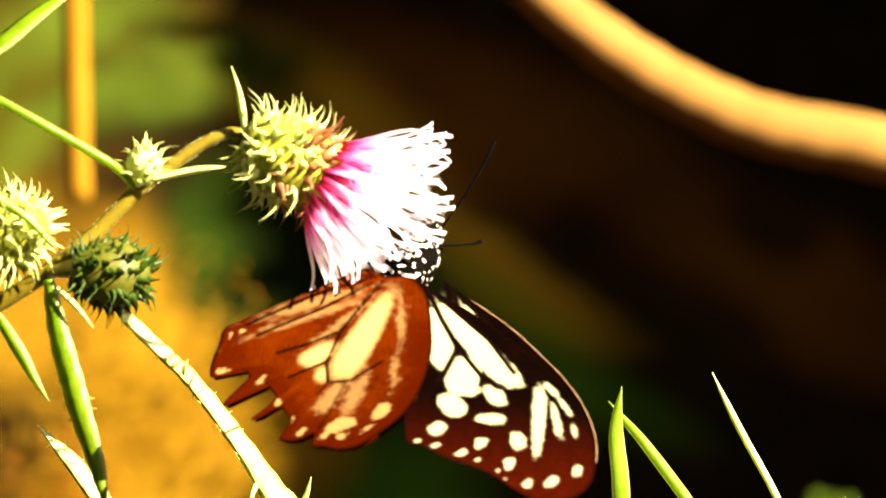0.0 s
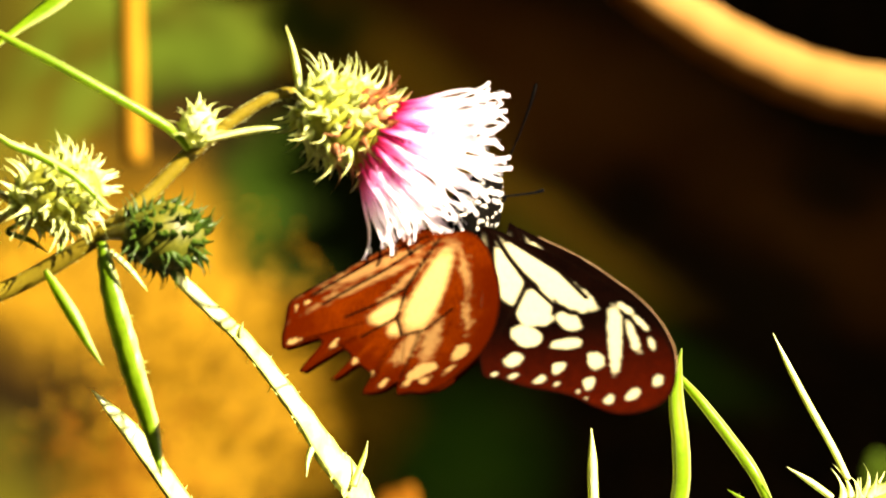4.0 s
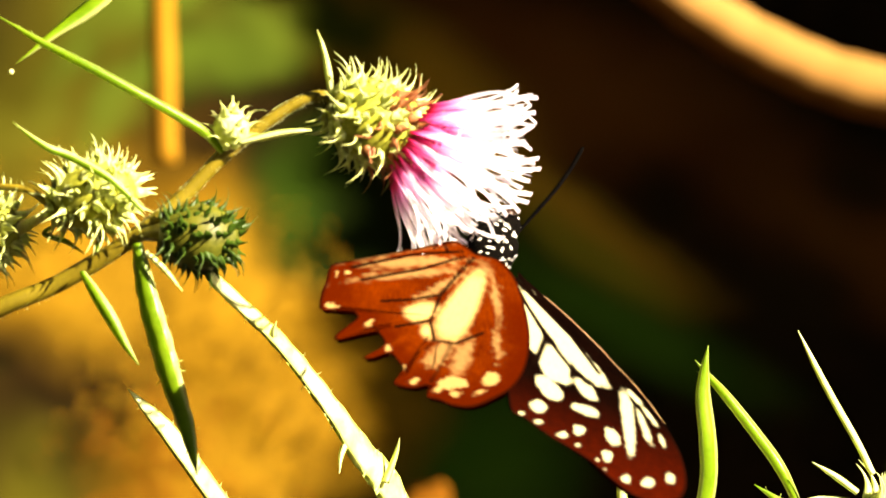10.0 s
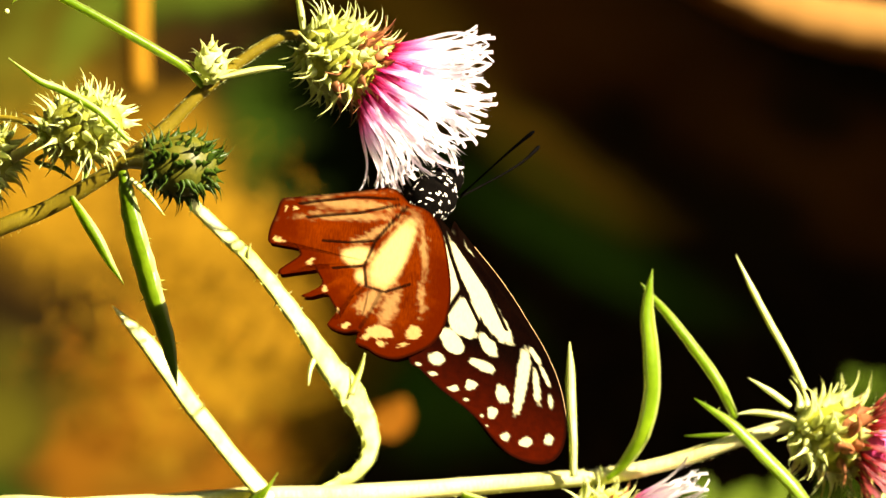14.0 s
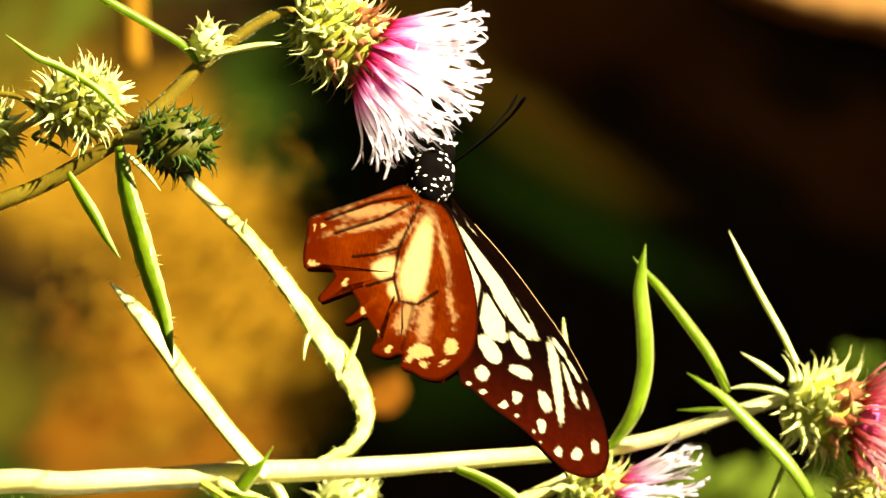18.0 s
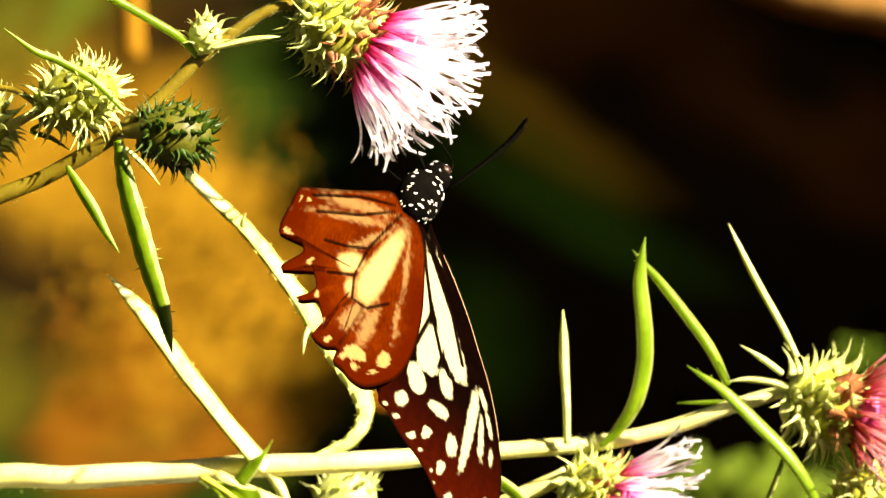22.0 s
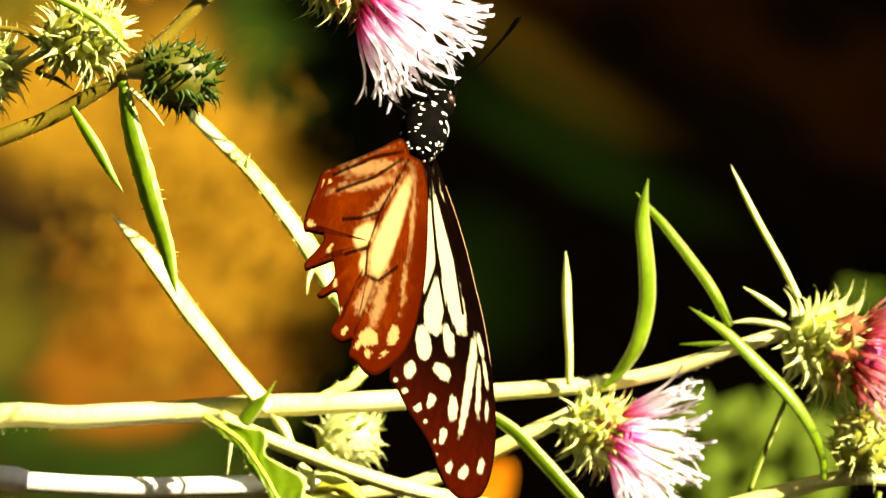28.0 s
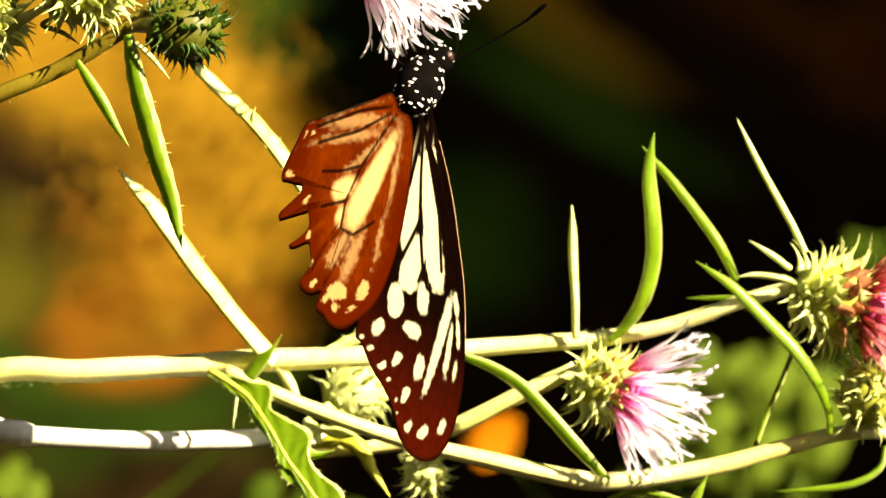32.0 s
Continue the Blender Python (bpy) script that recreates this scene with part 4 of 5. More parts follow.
HIND_CELLS = ((-3.6, 12.6, 11.0, 2.3, 108, 0.35), (-9.7, 16.8, 3.6, 1.8, 134, 0.2), (-9.1, 21.1, 2.0, 1.1, 93, 0))
HIND_FAINT = ((-7.3, 25.7, 4.2, 1.3, 116, 0.1), (-4.1, 25.5, 5.2, 1.2, 103, 0.1), (1.2, 20.5, 4.0, 0.6, 90, 0.2), (-10.6, 6.0, 8.6, 1.0, 152, 0.2), (-11.8, 9.2, 8.8, 0.8, 150, -0.2),
    (-15.7, 6.7, 5.4, 0.35, 146, 0.3), (-6.3, 9.1, 7.6, 0.7, 128, 0.2), (1.3, 8.9, 5.0, 0.7, 88, 0.1))
HIND_DOTS = ((-0.2, 29.8, 1.9, 1.15, 115, 0), (-5.8, 32.4, 2.3, 1.3, 147, -0.2), (-2.0, 33.7, 0.9, 0.55, 138, 0), (-5.3, 34.8, 1.0, 0.7, 124, 0), (-11.2, 33.4, 1.0, 0.5, 137, 0),
    (-7.7, 34.2, 1.1, 0.6, 132, 0), (-22.6, 13.9, 0.7, 0.4, 116, 0), (-20.9, 12.7, 0.5, 0.35, 116, 0), (-23.0, 20.6, 0.8, 0.45, 139, 0), (-17.5, 22.2, 1.0, 0.4, 120, 0),
    (-14.9, 26.9, 0.9, 0.45, 105, 0), (-12.5, 30.7, 0.7, 0.35, 110, 0))
FORE_VEINS = (((-0.6, 1.6), (2.0, 10.6), (4.4, 17.0), (8.0, 23.6), (10.5, 26.1)), ((4.4, 17.0), (2.5, 24.1), (0.6, 29.9)),
    ((8.0, 23.6), (7.4, 29.5)), ((0.2, 2.8), (8.8, 13.7), (12.4, 21.5)))
HIND_VEINS = (((-1.9, 1.0), (-4.6, 6.6), (-7.0, 11.9), (-8.6, 18.5), (-8.1, 22.9), (-4.9, 22.5), (-0.9, 18.6)), ((-7.0, 11.9), (-11.5, 14.8), (-15.8, 16.8)),
    ((-8.6, 18.5), (-10.7, 19.8), (-13.7, 21.7)), ((-8.1, 22.9), (-9.5, 25.4)),
    ((-5.7, 23.0), (-7.3, 28.5), (-8.8, 32.8)), ((-3.3, 1.4), (-9.9, 7.3), (-18.8, 13.4)),
    ((-3.7, 0.4), (-11.1, 4.5), (-20.3, 11.3)))


def cell_depth(x, y, cells, rng):
    best = -9.0
    for cx, cy, a, b, lie, taper in cells:
        c, s = math.cos(radians(lie)), math.sin(radians(lie))
        p, q = ((x - cx) * c + (y - cy) * s) / a, (-(x - cx) * s + (y - cy) * c)
        b2 = b * (1 + taper * min(max(p, -1), 1))
        if b2 <= 0.05:
            continue
        d = (1 - (abs(p) ** 2.7 + abs(q / b2) ** 2.4) ** (1 / 2.5)) * min(a, b2)
        best = max(best, d + 0.22 * rng - 0.05)
    return best


def line_gap(x, y, lines):
    best = 99.0
    for pts in lines:
        for (ax, ay), (bx, by) in zip(pts, pts[1:]):
            dx, dy = bx - ax, by - ay
            t = min(max(((x - ax) * dx + (y - ay) * dy) / (dx * dx + dy * dy), 0), 1)
            best = min(best, math.hypot(x - ax - t * dx, y - ay - t * dy))
    return best


def warp(x, y, w):
    return w[0] * x * x + w[1] * x * y + w[2] * y * y


def wing_mesh(name, edge, centre, material, hind, around=300, rings=66):
    """A thin wing from its margin: a fan of rings, ribbed by its veins, with its pattern in attributes."""
    loop = spline([*edge, edge[0]], 40)[:-1] if not hind else spline([*edge, edge[0]], 24)[:-1]
    pick = [loop[int(i * len(loop) / around)] for i in range(around)]
    verts, faces, pane, vein, tip = [(centre[0], centre[1])], [], [], [], []
    for r in range(1, rings + 1):
        f = (r / rings) ** 0.85
        verts += [(centre[0] + (p[0] - centre[0]) * f, centre[1] + (p[1] - centre[1]) * f) for p in pick]
    for i in range(around):
        faces.append((0, 1 + i, 1 + (i + 1) % around))
    for r in range(rings - 1):
        b = 1 + r * around
        faces += [(b + i, b + around + i, b + around + (i + 1) % around, b + (i + 1) % around) for i in range(around)]
    lines = HIND_VEINS if hind else FORE_VEINS
    out = []
    for i, (x, y) in enumerate(verts):
        rng = noise.noise(Vector((x * 0.9, y * 0.9, 5))) + 0.5 * noise.noise(Vector((x * 2.3, y * 2.3, 1)))
        g = line_gap(x, y, lines)
        rim = (((i - 1) // around + 1) / rings) ** 0.85 if i else 0
        v = 1 - soft(g, 0.20 if hind else 0.34, 0.36 if hind else 0.54)
        if hind:
            a = soft(cell_depth(x, y, HIND_CELLS, rng), -0.35, 0.9)
            b = 0.34 * soft(cell_depth(x, y, HIND_FAINT, rng * 3), -0.4, 0.6)
            c = 0.62 * soft(cell_depth(x, y, HIND_DOTS, rng * 2), -0.06, 0.14)
            w = max(a, b, c)
            t = 0.9 * soft(rim + 0.12 * rng, 0.5, 0.92) * soft(y, 4, 12)
            v *= 0.9 if y < 23 else 0.5
        else:
            w = max(soft(cell_depth(x, y, FORE_CELLS, rng), -0.05, 0.22), soft(cell_depth(x, y, FORE_DOTS, rng), -0.05, 0.14))
            w = max(w, 0.6 * soft(-x, 0.8, 1.8) * soft(y, 3, 9) * (1 - soft(y, 27, 31)))
            t = soft(y, 27, 50) * (0.75 + 0.25 * rng)
            v *= 1 if y < 26 else 0.3
        v = max(v, 0.75 * soft(rim, 0.962, 0.99))
        pane.append(w), vein.append(v), tip.append(t)
        z = 0.10 * math.exp(-(g / 0.3) ** 2) + warp(x, y, HIND_WARP if hind else FORE_WARP)
        out.append((x * MM, y * MM, z * MM))
    me = bpy.data.meshes.new(name)
    me.from_pydata(out, [], faces)
    for key, vals in (("pane", pane), ("vein", vein), ("tip", tip)):
        me.attributes.new(key, "FLOAT", "POINT").data.foreach_set("value", vals)
    me.materials.append(material)
    me.shade_smooth()
    return me


PLAN_AXES = Matrix(((1, 0, 0), (0, 0, 1), (0, -1, 0)))


def plan_pose(row, depth):
    """A pose from a turn (rotation vector in degrees, on the plan's axes) and a plan point."""
    t, a, b, c, u, v = row
    w = Vector((radians(a), radians(b), radians(c)))
    q = Matrix.Rotation(w.length, 3, w.normalized()) if w.length else Matrix.Identity(3)
    return Matrix.Translation(at(u, v, depth)) @ (PLAN_AXES @ q).to_4x4()


BODY = (
    (0, -55.7, -7.5, -3.6, 835, 68), (0.5, -55.8, -7.3, -5.0, 849, 64), (1, -57.4, -6.8, -5.5, 850, 58),
    (1.5, -59.2, -2.1, -10.0, 851, 46), (2, -57.0, -0.4, -9.8, 854, 47), (2.5, -56.7, -3.6, -10.7, 858, 47),
    (4.5, -60.5, 0.7, -8.8, 844, 44), (5, -60.5, 2.3, -5.6, 842, 48), (5.5, -60.9, 3.7, -4.9, 846, 47),
    (6, -59.7, 2.9, -4.1, 852, 50), (6.5, -60.1, 0.6, -5.9, 850, 52), (7, -59.2, -0.8, -2.8, 842, 62),
    (7.5, -58.2, -3.1, -2.2, 841, 70), (8, -58.5, -7.0, 2.1, 845, 83), (8.5, -60.6, -11.0, -0.8, 840, 87),
    (9, -60.9, -15.2, -1.5, 841, 95), (9.5, -60.2, -20.6, 1.5, 836, 95), (10, -57.4, -27.1, 1.3, 823, 110),
    (10.5, -57.6, -23.7, 6.1, 816, 117), (11, -55.1, -30.2, 6.4, 803, 133), (11.5, -54.9, -31.4, 6.0, 795, 130),
    (12, -52.1, -33.3, 6.4, 796, 144), (12.5, -51.7, -31.8, 5.9, 797, 141), (13, -51.0, -31.6, 7.2, 796, 139),
    (13.5, -53.0, -29.7, 8.9, 794, 146), (14, -52.1, -29.8, 9.7, 782, 150), (14.5, -49.2, -31.3, 6.0, 785, 160),
    (15, -45.3, -36.9, 4.0, 789, 171), (15.5, -45.0, -35.6, 3.7, 781, 164), (17.5, -42.2, -38.5, -1.5, 792, 158),
    (18, -42.4, -38.8, -1.2, 794, 159), (18.5, -42.0, -40.2, -2.1, 795, 156), (19, -40.9, -41.4, -2.1, 793, 156),
    (19.5, -48.4, -49.3, 7.0, 774, 162), (20, -40.6, -50.2, 7.5, 773, 171), (20.5, -39.2, -48.3, 11.2, 768, 181),
    (21, -38.3, -47.6, 11.0, 771, 181), (21.5, -38.0, -43.8, 8.4, 779, 181), (22, -35.8, -48.6, 18.0, 758, 209),
    (22.5, -35.0, -47.3, 6.8, 779, 195), (23, -33.4, -45.4, 11.9, 775, 199), (23.5, -34.9, -42.7, 7.9, 779, 190),
    (24, -32.1, -42.7, 8.4, 780, 195), (24.5, -30.9, -43.3, 9.0, 773, 197), (25, -31.3, -43.5, 10.2, 771, 196),
    (25.5, -32.4, -44.5, 8.6, 777, 194), (27.5, -21.6, -56.7, 9.6, 773, 195), (28, -20.4, -55.6, 11.0, 759, 197),
    (28.5, -16.9, -53.4, 19.2, 744, 215), (29, -17.7, -54.0, 19.4, 746, 216), (29.5, -16.2, -54.1, 18.8, 736, 210),
    (30, -16.1, -53.3, 19.6, 737, 216), (30.5, -18.3, -47.9, 13.8, 749, 207), (31, -18.8, -47.5, 19.8, 740, 211),
    (31.5, -17.3, -52.1, 15.8, 739, 207), (32, -15.5, -54.1, 15.6, 736, 198),
)
FORE = (
    (0, -59.2, -12.5, 7.9, 844, 61), (0.5, -59.3, -11.8, 6.1, 858, 55), (1, -60.3, -10.1, 6.2, 862, 48),
    (1.5, -62.1, -6.0, 2.2, 860, 33), (2, -60.5, -6.0, 3.2, 861, 39), (2.5, -60.1, -9.6, 2.9, 865, 39),
    (4.5, -62.7, -4.0, 3.7, 851, 30), (5, -62.8, -2.9, 7.0, 849, 37), (5.5, -63.1, -2.0, 7.6, 849, 36),
    (6, -62.4, -3.7, 8.0, 851, 42), (6.5, -62.7, -4.9, 6.2, 852, 42), (7, -61.9, -5.8, 9.5, 847, 54),
    (7.5, -61.2, -7.7, 10.0, 847, 59), (8, -61.7, -12.1, 14.2, 851, 76), (8.5, -63.9, -16.6, 11.6, 847, 78),
    (9, -64.4, -21.2, 11.2, 849, 84), (9.5, -64.2, -26.5, 13.8, 845, 86), (10, -61.9, -32.9, 13.1, 833, 103),
    (10.5, -61.7, -31.1, 18.4, 834, 100), (11, -59.3, -33.8, 17.1, 816, 127), (11.5, -59.2, -35.1, 16.4, 807, 123),
    (12, -56.5, -37.4, 16.4, 808, 137), (12.5, -56.0, -35.7, 15.9, 809, 133), (13, -55.1, -35.7, 17.0, 806, 132),
    (13.5, -57.2, -32.2, 19.1, 803, 139), (14, -56.1, -31.7, 20.4, 793, 141), (14.5, -54.1, -34.0, 16.7, 799, 150),
    (15, -50.4, -39.8, 14.1, 802, 165), (15.5, -49.7, -38.6, 13.6, 794, 155), (17.5, -47.3, -42.5, 8.1, 803, 147),
    (18, -47.9, -42.6, 8.8, 805, 150), (18.5, -47.7, -44.0, 8.3, 808, 146), (19, -46.6, -46.3, 8.3, 806, 146),
    (19.5, -55.5, -54.3, 18.1, 782, 168), (20, -46.9, -52.6, 17.4, 785, 167), (20.5, -45.7, -51.4, 21.1, 780, 180),
    (21, -44.4, -51.6, 20.9, 783, 177), (21.5, -43.0, -45.2, 17.4, 796, 169), (22, -40.9, -50.4, 26.1, 770, 203),
    (22.5, -40.0, -49.6, 15.5, 793, 185), (23, -38.9, -48.2, 20.8, 788, 196), (23.5, -40.3, -45.2, 16.8, 792, 184),
    (24, -37.8, -46.3, 17.6, 792, 190), (24.5, -37.2, -46.6, 18.2, 786, 194), (25, -37.6, -47.1, 19.7, 785, 195),
    (25.5, -38.9, -48.0, 18.0, 790, 193), (27.5, -26.8, -61.0, 17.7, 789, 192), (28, -25.6, -59.9, 19.1, 775, 194),
    (28.5, -21.2, -57.1, 26.4, 761, 213), (29, -20.7, -58.6, 25.9, 760, 211), (29.5, -18.5, -59.0, 24.8, 749, 201),
    (30, -19.0, -58.1, 26.0, 752, 212), (30.5, -21.2, -51.9, 20.6, 768, 199), (31, -22.1, -51.9, 27.0, 755, 207),
    (31.5, -20.7, -57.6, 23.3, 756, 203), (32, -18.9, -59.1, 23.2, 757, 197),
)
HIND = (
    (0, -48.5, 0.3, 4.0, 790, 58), (0.5, -48.6, -1.5, 3.2, 802, 57), (1, -50.5, -3.6, 2.1, 796, 54),
    (1.5, -52.2, 1.6, -3.3, 795, 48), (2, -49.4, 5.1, -4.1, 795, 45), (2.5, -49.3, 2.2, -5.5, 799, 44),
    (4.5, -54.6, 4.3, -2.2, 785, 49), (5, -54.5, 6.4, 1.0, 783, 49), (5.5, -55.6, 8.0, 1.9, 790, 50),
    (6, -54.5, 7.8, 3.3, 799, 52), (6.5, -53.6, 4.9, 0.8, 794, 49), (7, -51.3, 3.4, 3.0, 783, 52),
    (7.5, -50.3, 1.4, 3.3, 784, 56), (8, -50.6, -1.5, 7.2, 790, 61), (8.5, -54.5, -5.6, 5.8, 792, 72),
    (9, -56.7, -9.9, 6.6, 800, 86), (9.5, -55.4, -14.8, 9.6, 801, 80), (10, -52.0, -20.8, 9.4, 795, 88),
    (10.5, -52.6, -16.9, 12.9, 779, 105), (11, -49.7, -28.1, 14.1, 769, 110), (11.5, -49.6, -29.1, 14.2, 764, 109),
    (12, -46.9, -30.5, 15.3, 769, 123), (12.5, -47.0, -28.9, 14.8, 769, 124), (13, -47.1, -28.1, 16.0, 768, 124),
    (13.5, -48.1, -28.2, 16.2, 763, 125), (14, -46.4, -29.3, 15.2, 746, 126), (14.5, -44.7, -29.6, 12.2, 751, 147),
    (15, -42.5, -34.7, 11.6, 762, 163), (15.5, -42.6, -33.3, 11.5, 755, 159), (17.5, -40.3, -34.9, 7.2, 776, 160),
    (18, -40.0, -35.3, 7.1, 777, 159), (18.5, -39.6, -37.9, 5.4, 775, 156), (19, -38.8, -39.1, 5.1, 773, 156),
    (19.5, -44.3, -45.2, 13.6, 766, 141), (20, -36.9, -47.1, 15.4, 768, 158), (20.5, -35.3, -45.7, 19.2, 759, 165),
    (21, -34.8, -45.3, 19.1, 759, 169), (21.5, -36.1, -43.1, 16.7, 760, 177), (22, -34.2, -46.5, 26.4, 742, 199),
    (22.5, -32.8, -45.0, 14.8, 761, 192), (23, -30.0, -42.8, 19.7, 758, 192), (23.5, -32.1, -40.5, 15.8, 761, 188),
    (24, -29.4, -39.3, 16.1, 762, 195), (24.5, -27.0, -41.3, 16.5, 753, 193), (25, -26.8, -42.2, 17.1, 749, 190),
    (25.5, -27.7, -43.2, 15.6, 757, 188), (27.5, -17.3, -58.0, 17.1, 760, 197), (28, -16.1, -56.9, 18.5, 746, 199),
    (28.5, -12.8, -55.4, 27.0, 726, 216), (29, -14.2, -55.3, 27.5, 726, 219), (29.5, -13.0, -56.0, 27.3, 716, 216),
    (30, -11.8, -55.9, 27.6, 717, 217), (30.5, -14.1, -51.3, 21.7, 721, 212), (31, -14.3, -50.6, 27.5, 712, 210),
    (31.5, -12.8, -54.3, 23.2, 716, 209), (32, -11.3, -57.1, 22.7, 715, 202),
)
# how far the hindwing lies before the forewing, millimetres, row by row
LIFT = (
    -4.7, -5.0, -5.3, -4.9, -4.5, -4.5, -4.2, -4.2, -4.0, -3.9, -4.2, -4.4, -4.7, -5.0,
    -5.3, -5.6, -5.7, -5.7, -6.1, -6.4, -6.4, -6.4, -6.1, -5.8, -5.8, -5.9, -6.0, -6.1,
    -6.1, -6.2, -6.2, -6.3, -6.5, -6.4, -6.3, -6.5, -6.8, -6.3, -5.8, -6.0, -6.3, -6.2,
    -6.0, -6.5, -7.1, -7.1, -7.4, -7.4, -7.1, -6.7, -6.8, -6.9, -6.9, -6.9, -7.3, -7.7,
)


def depth(t):
    """How far behind the stems' plane the butterfly clings: it works its way to the front of the flower."""
    return float(np.interp(t, (0, 8, 13, 22, 32), (-1, -1, -1, -4, -6)))


FEELERS = (
    ((0, 9.8, -15.0), (1, 10.3, -15.4), (2, 6.5, -14.5), (5, 5.8, -15.2), (6, 5.3, -15.6), (8, 12.6, -12.8), (9, 7.6, -13.8), (10, 10.4, -12.6), (12, 12.4, -10.7), (13, 11.9, -9.7), (15, 11.2, -8.4), (19, 10.3, -11.3), (23, 11.2, -11.5),
     (25, 11.6, -11.6), (28, 11.6, -12.0), (30, 12.9, -10.2), (32, 14.2, -8.4)),
    ((0, 7.6, -0.9), (2, 8.2, -2.2), (5, 8.6, -0.8), (7, 7.4, -1.0), (8, 5.0, 0.2), (9, 7.6, -13.8), (10, 10.4, -12.6), (12, 12.4, -10.7), (13, 11.9, -9.7), (15, 11.2, -8.4), (19, 10.3, -11.3), (23, 11.2, -11.5), (25, 11.6, -11.6), (28, 11.6, -12.0), (30, 12.9, -10.2), (32, 14.2, -8.4)),
)


def butterfly():
    th = new("butterfly")
    th.empty_display_size = 0.01
    th.matrix_world = plan_pose(BODY[-1], depth(32))
    tagged(th, "chestnut and black butterfly with pale windowed wings on the thistle", "butterfly")
    fore = wing_mesh("forewing", FORE_EDGE, (9, 28), FORE_WING, False)
    hind = wing_mesh("hindwing", HIND_EDGE, (-7, 17), HIND_WING, True)
    nf = part("forewing", fore, None, th, "dark forewing with pale translucent windows", local=Matrix())
    nh = part("hindwing", hind, None, th, "chestnut hindwing with ragged margin", local=Matrix())
    ff = part("forewing", fore, None, th, "far dark forewing", local=Matrix.Translation((0.6 * MM, 0, 4.0 * MM)) @ Matrix.Rotation(radians(-4), 4, "X"))
    fh = part("hindwing", hind, None, th, "far chestnut hindwing", local=Matrix.Translation((-4.4 * MM, 1.5 * MM, 4.2 * MM)) @ Matrix.Rotation(radians(-4), 4, "X"))
    # far wing only: a pale rib painted for the light along its edge
    for wing in (ff,):
        rim = [(x * MM, y * MM, warp(x, y, FORE_WARP) * MM, (0.075 - 0.003 * k) * MM) for k, (x, y) in enumerate(FORE_EDGE[1:11])]
        part("costal_rib", tube(rim, sides=6, ridges=0, ridge=0, wobble=0), COSTA, wing, "rib along the wing's front edge, rim light put into its colour", local=Matrix())
    # body in the wings' space: head up and forward, tail along the inner margin
    rnd = random.Random(2)

    def blob(name, pts, mat, label="", dots=0, dot=0.35, face=-1):
        sp = spline([(x * MM, y * MM, z * MM, r * MM) for x, y, z, r in pts], 6)
        path = [Vector(q[:3]) for q in sp]
        rings, sites = [], []
        for q, (t, s, n) in zip(sp, frames_along(path, Vector((0, 0, 1)))):
            rings.append([Vector(q[:3]) + (s * math.cos(a) + n * math.sin(a)) * q[3] for a in (k * math.tau / 16 for k in range(16))])
            sites.append((Vector(q[:3]), s, n, q[3]))
        bm = bmesh.new()
        loft(bm, rings)
        ob = part(name, bm, mat, th, label, local=Matrix())
        for k in range(dots):
            c, s, n, r = rnd.choice(sites[2:-2])
            a = rnd.uniform(0, math.tau)
            d = s * math.cos(a) + n * math.sin(a)
            bm = bmesh.new()
            bmesh.ops.create_icosphere(bm, subdivisions=1, radius=dot * MM * rnd.uniform(0.6, 1.3))
            part("spot", bm, DOT, ob, local=Matrix.Translation(c + d * r * 0.98) @ d.to_track_quat("Z", "Y").to_matrix().to_4x4() @ Matrix.Diagonal((1, 1.25, 0.35, 1)))
        return ob
    blob("thorax", ((-3.4, 1.6, -1.2, 0.8), (-3.0, 0.0, -1.2, 2.9), (-1.8, -3.0, -1.2, 3.8), (-0.4, -6.0, -1.0, 3.4), (0.6, -8.0, -0.8, 2.0)), BLACK, "black thorax dotted white", dots=110, dot=0.28)
    hd = blob("head", ((0.2, -6.6, -1.6, 1.2), (1.0, -8.4, -2.2, 2.4), (1.6, -10.2, -2.4, 2.0), (1.8, -11.2, -2.4, 0.5)), BLACK, "black head dotted white", dots=34, dot=0.22)
    blob("abdomen", ((-3.0, 0.5, 1.6, 1.2), (-5.6, 1.0, 2.2, 1.4), (-11.5, 4.0, 2.4, 1.2), (-16.5, 7.2, 2.4, 0.8), (-19.0, 8.8, 2.4, 0.3)), BLACK, "slender dark abdomen")
    for side in (-1, 1):
        bm = bmesh.new()
        bmesh.ops.create_icosphere(bm, subdivisions=2, radius=1.05 * MM)
        part("eye", bm, EYE, hd, "dark compound eye", local=Matrix.Translation((1.2 * MM, -9.2 * MM, (-2.3 + side * 1.7) * MM)))

    def wire(name, pts, label=""):
        return part(name, tube([(x * MM, y * MM, -z * MM, r * MM) for x, y, z, r in pts], sides=6, ridges=0, ridge=0, wobble=0), BLACK, th, label, local=Matrix())
    ant = []
    for side in (-1, 1):
        bm = tube([(0, 0, 0, 0.17 * MM), (5 * MM, 0.3 * MM, 0, 0.16 * MM), (10 * MM, 0.5 * MM, 0, 0.18 * MM), (14 * MM, 0.3 * MM, 0, 0.24 * MM), (16.8 * MM, -0.2 * MM, 0, 0.32 * MM), (17.6 * MM, -0.4 * MM, 0, 0.12 * MM)], sides=6, ridges=0, ridge=0, wobble=0)
        ant.append(part("antenna", bm, BLACK, th, "thin black clubbed antenna", local=Matrix.Translation((1.6 * MM, -10.6 * MM, side * 0.6 * MM))))
    wire("leg", ((-2.2, -5.5, 0, 0.2), (-7.5, -8.5, -2, 0.16), (-7.2, -12.5, -3, 0.13), (-5.0, -16.5, -2, 0.1)))
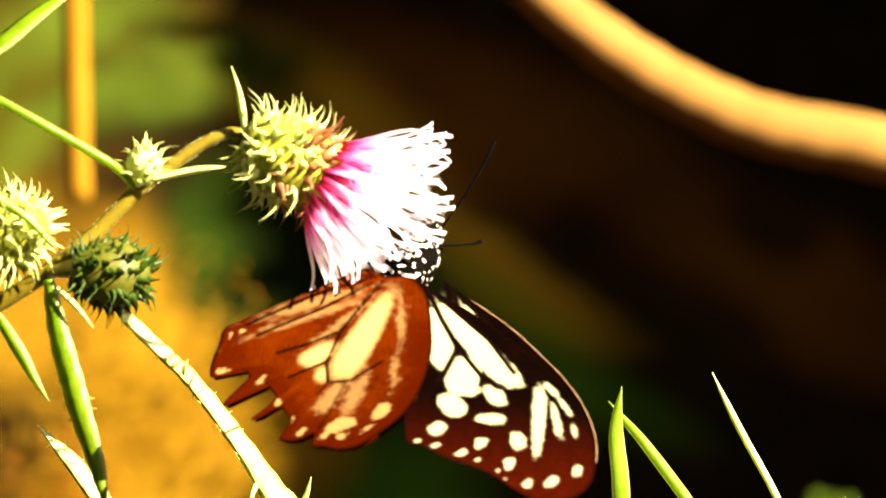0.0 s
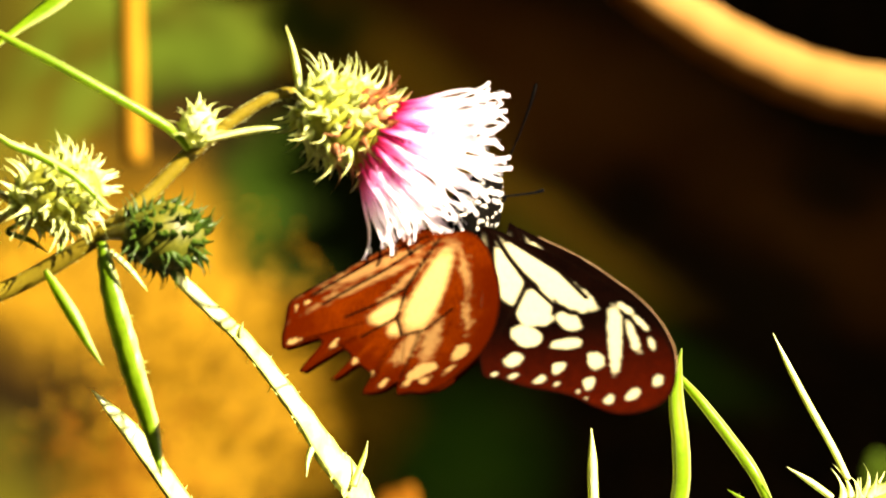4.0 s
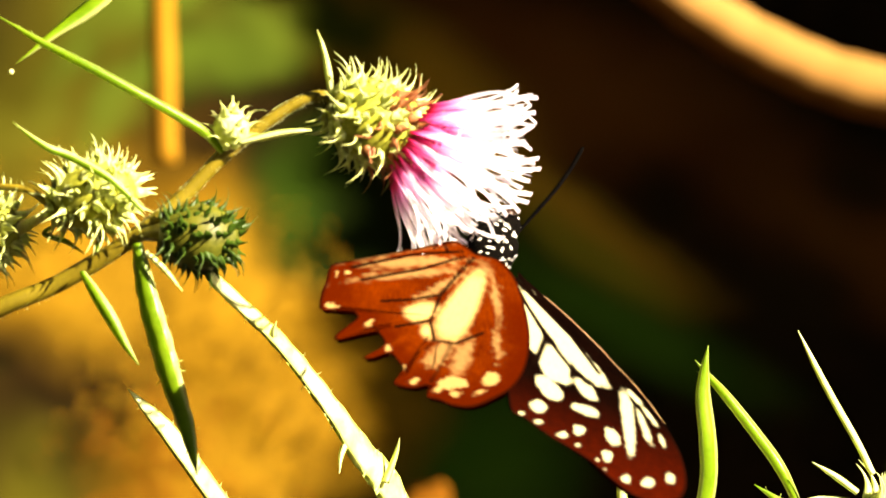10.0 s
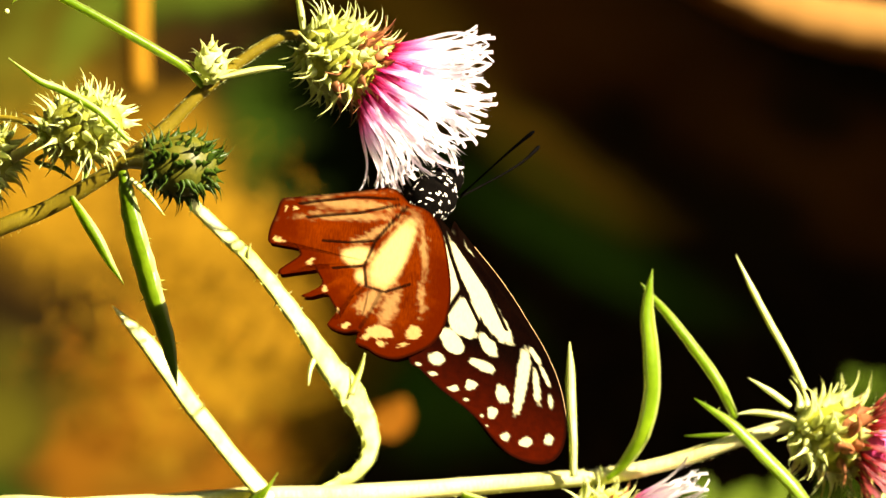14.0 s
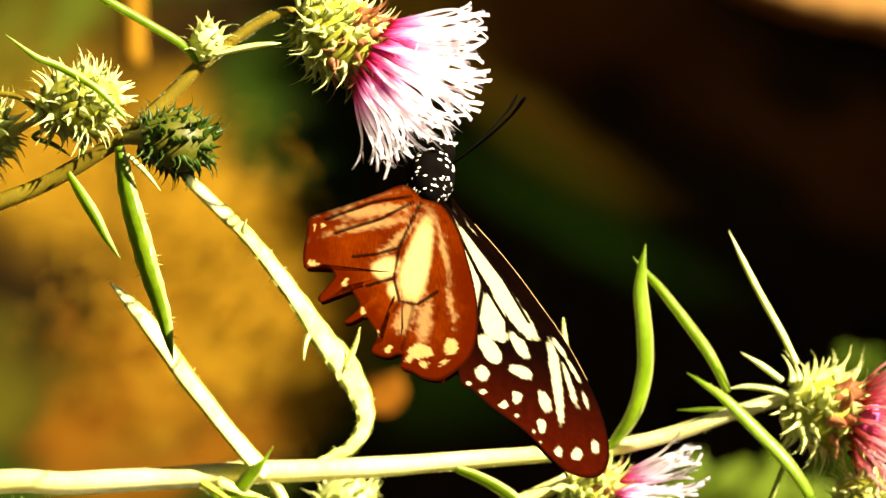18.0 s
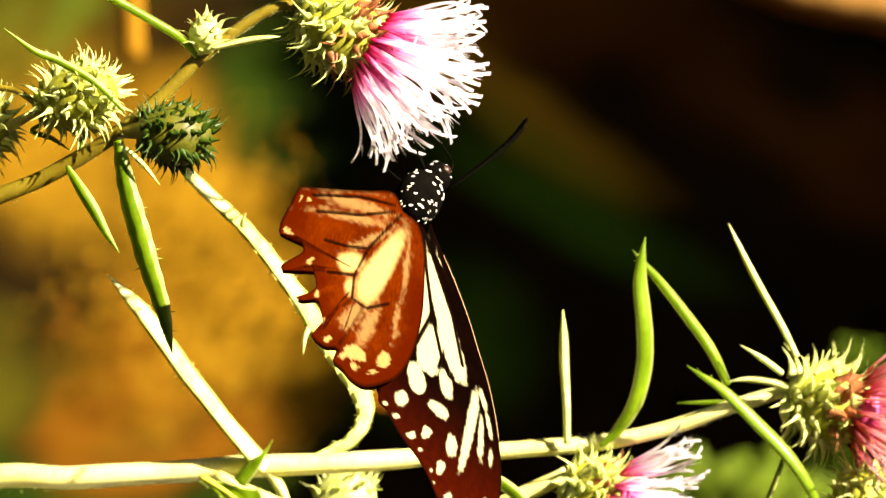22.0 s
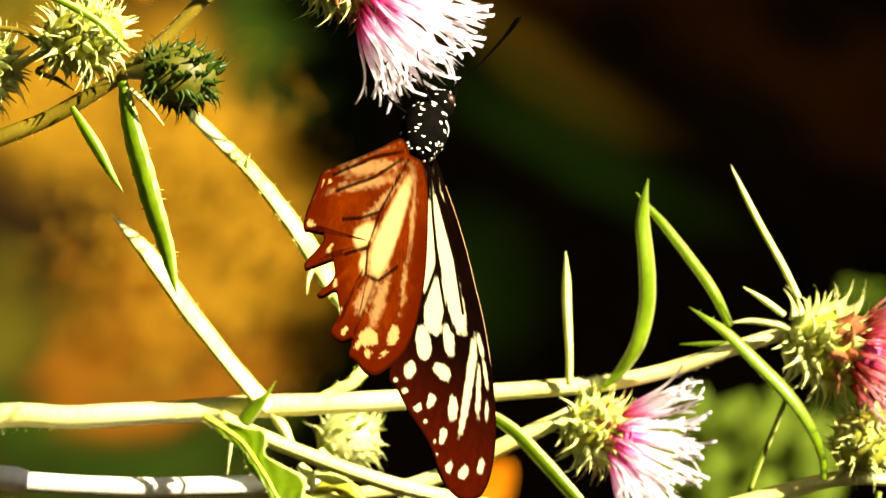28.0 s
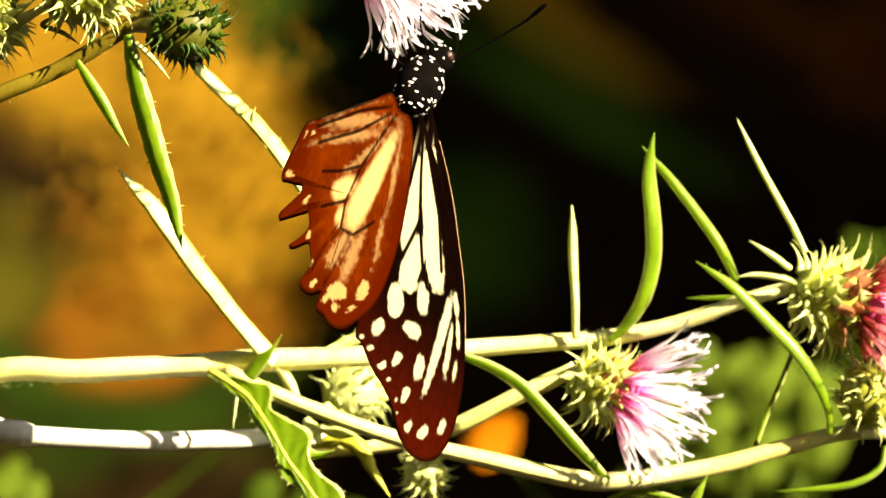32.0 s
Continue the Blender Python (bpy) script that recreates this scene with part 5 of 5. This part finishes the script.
    wire("leg", ((-1.2, -6.5, 3, 0.2), (-5.0, -11.0, 3, 0.16), (-4.5, -15.0, 2, 0.13), (-3.2, -18.5, 1, 0.1)))
    wire("leg", ((1.2, -6.5, 0, 0.2), (4.0, -10.0, -1, 0.16), (3.2, -13.5, -2, 0.13), (2.0, -17.5, -1, 0.1)))
    wire("leg", ((1.0, -6.5, 3, 0.2), (3.2, -11.5, 4, 0.16), (2.2, -15.0, 3, 0.13), (0.8, -18.0, 2, 0.1)))
    wire("proboscis", ((1.2, -11.2, 0.3, 0.13), (0.6, -14.0, -0.4, 0.11), (-0.6, -16.0, -0.4, 0.09)))
    return th, nf, nh, ff, fh, ant


INSECT = butterfly()


def motions():
    th, nf, nh, ff, fh, ant = INSECT
    away_fore = Matrix.Translation((4.2 * MM, -2.7 * MM, 0.9 * MM)) @ Matrix.Rotation(radians(5.4), 4, "Z")
    away_hind = Matrix.Translation((0.5 * MM, 0.3 * MM, 0.2 * MM))
    walk(th, [(r[0], plan_pose(r, depth(r[0]))) for r in BODY])
    for wing, rows_in, lift, away in ((nf, FORE, 0.0, Matrix()), (nh, HIND, 0.0, Matrix()), (ff, FORE, 0.0, away_fore), (fh, HIND, 6.0, away_hind)):
        rows_out = []
        for r, b, before in zip(rows_in, BODY, LIFT):
            d = depth(r[0]) + lift + (before if rows_in is HIND else 0)
            rows_out.append((r[0], plan_pose(b, depth(b[0])).inverted() @ plan_pose(r, d) @ away))
        walk(wing, rows_out)
    # the feelers: reach to the right and downwards on the plan, millimetres
    for k, (feeler, reach) in enumerate(zip(ant, FEELERS)):
        rows_out = []
        for t, x, y in reach:
            b = next(b for b in BODY if b[0] == t)
            z = math.sqrt(max(17.0 ** 2 - x * x - y * y, 1.0)) * (-1 if k == 0 else 1)
            d = plan_pose(b, 0).to_3x3().inverted() @ (PLAN_AXES @ Vector((x, y, z)))
            side = plan_pose(b, 0).to_3x3().inverted() @ (PLAN_AXES @ Vector((float(np.interp(t, (0, 8, 13, 24, 28, 30, 32), (6, 10, 32, 38, 26, 14, 40))), float(np.interp(t, (0, 8, 13, 24, 28, 30, 32), (3, 6, 22, 23, 0, -18, 18))), 0))) * UNIT
            rows_out.append((t, Matrix.Translation(side + Vector((1.6, -10.6, (-0.2, 0.2)[k])) * MM) @ d.to_track_quat("X", "Z").to_matrix().to_4x4() @ Matrix.Scale(1.12, 4)))
        walk(feeler, rows_out)


motions()
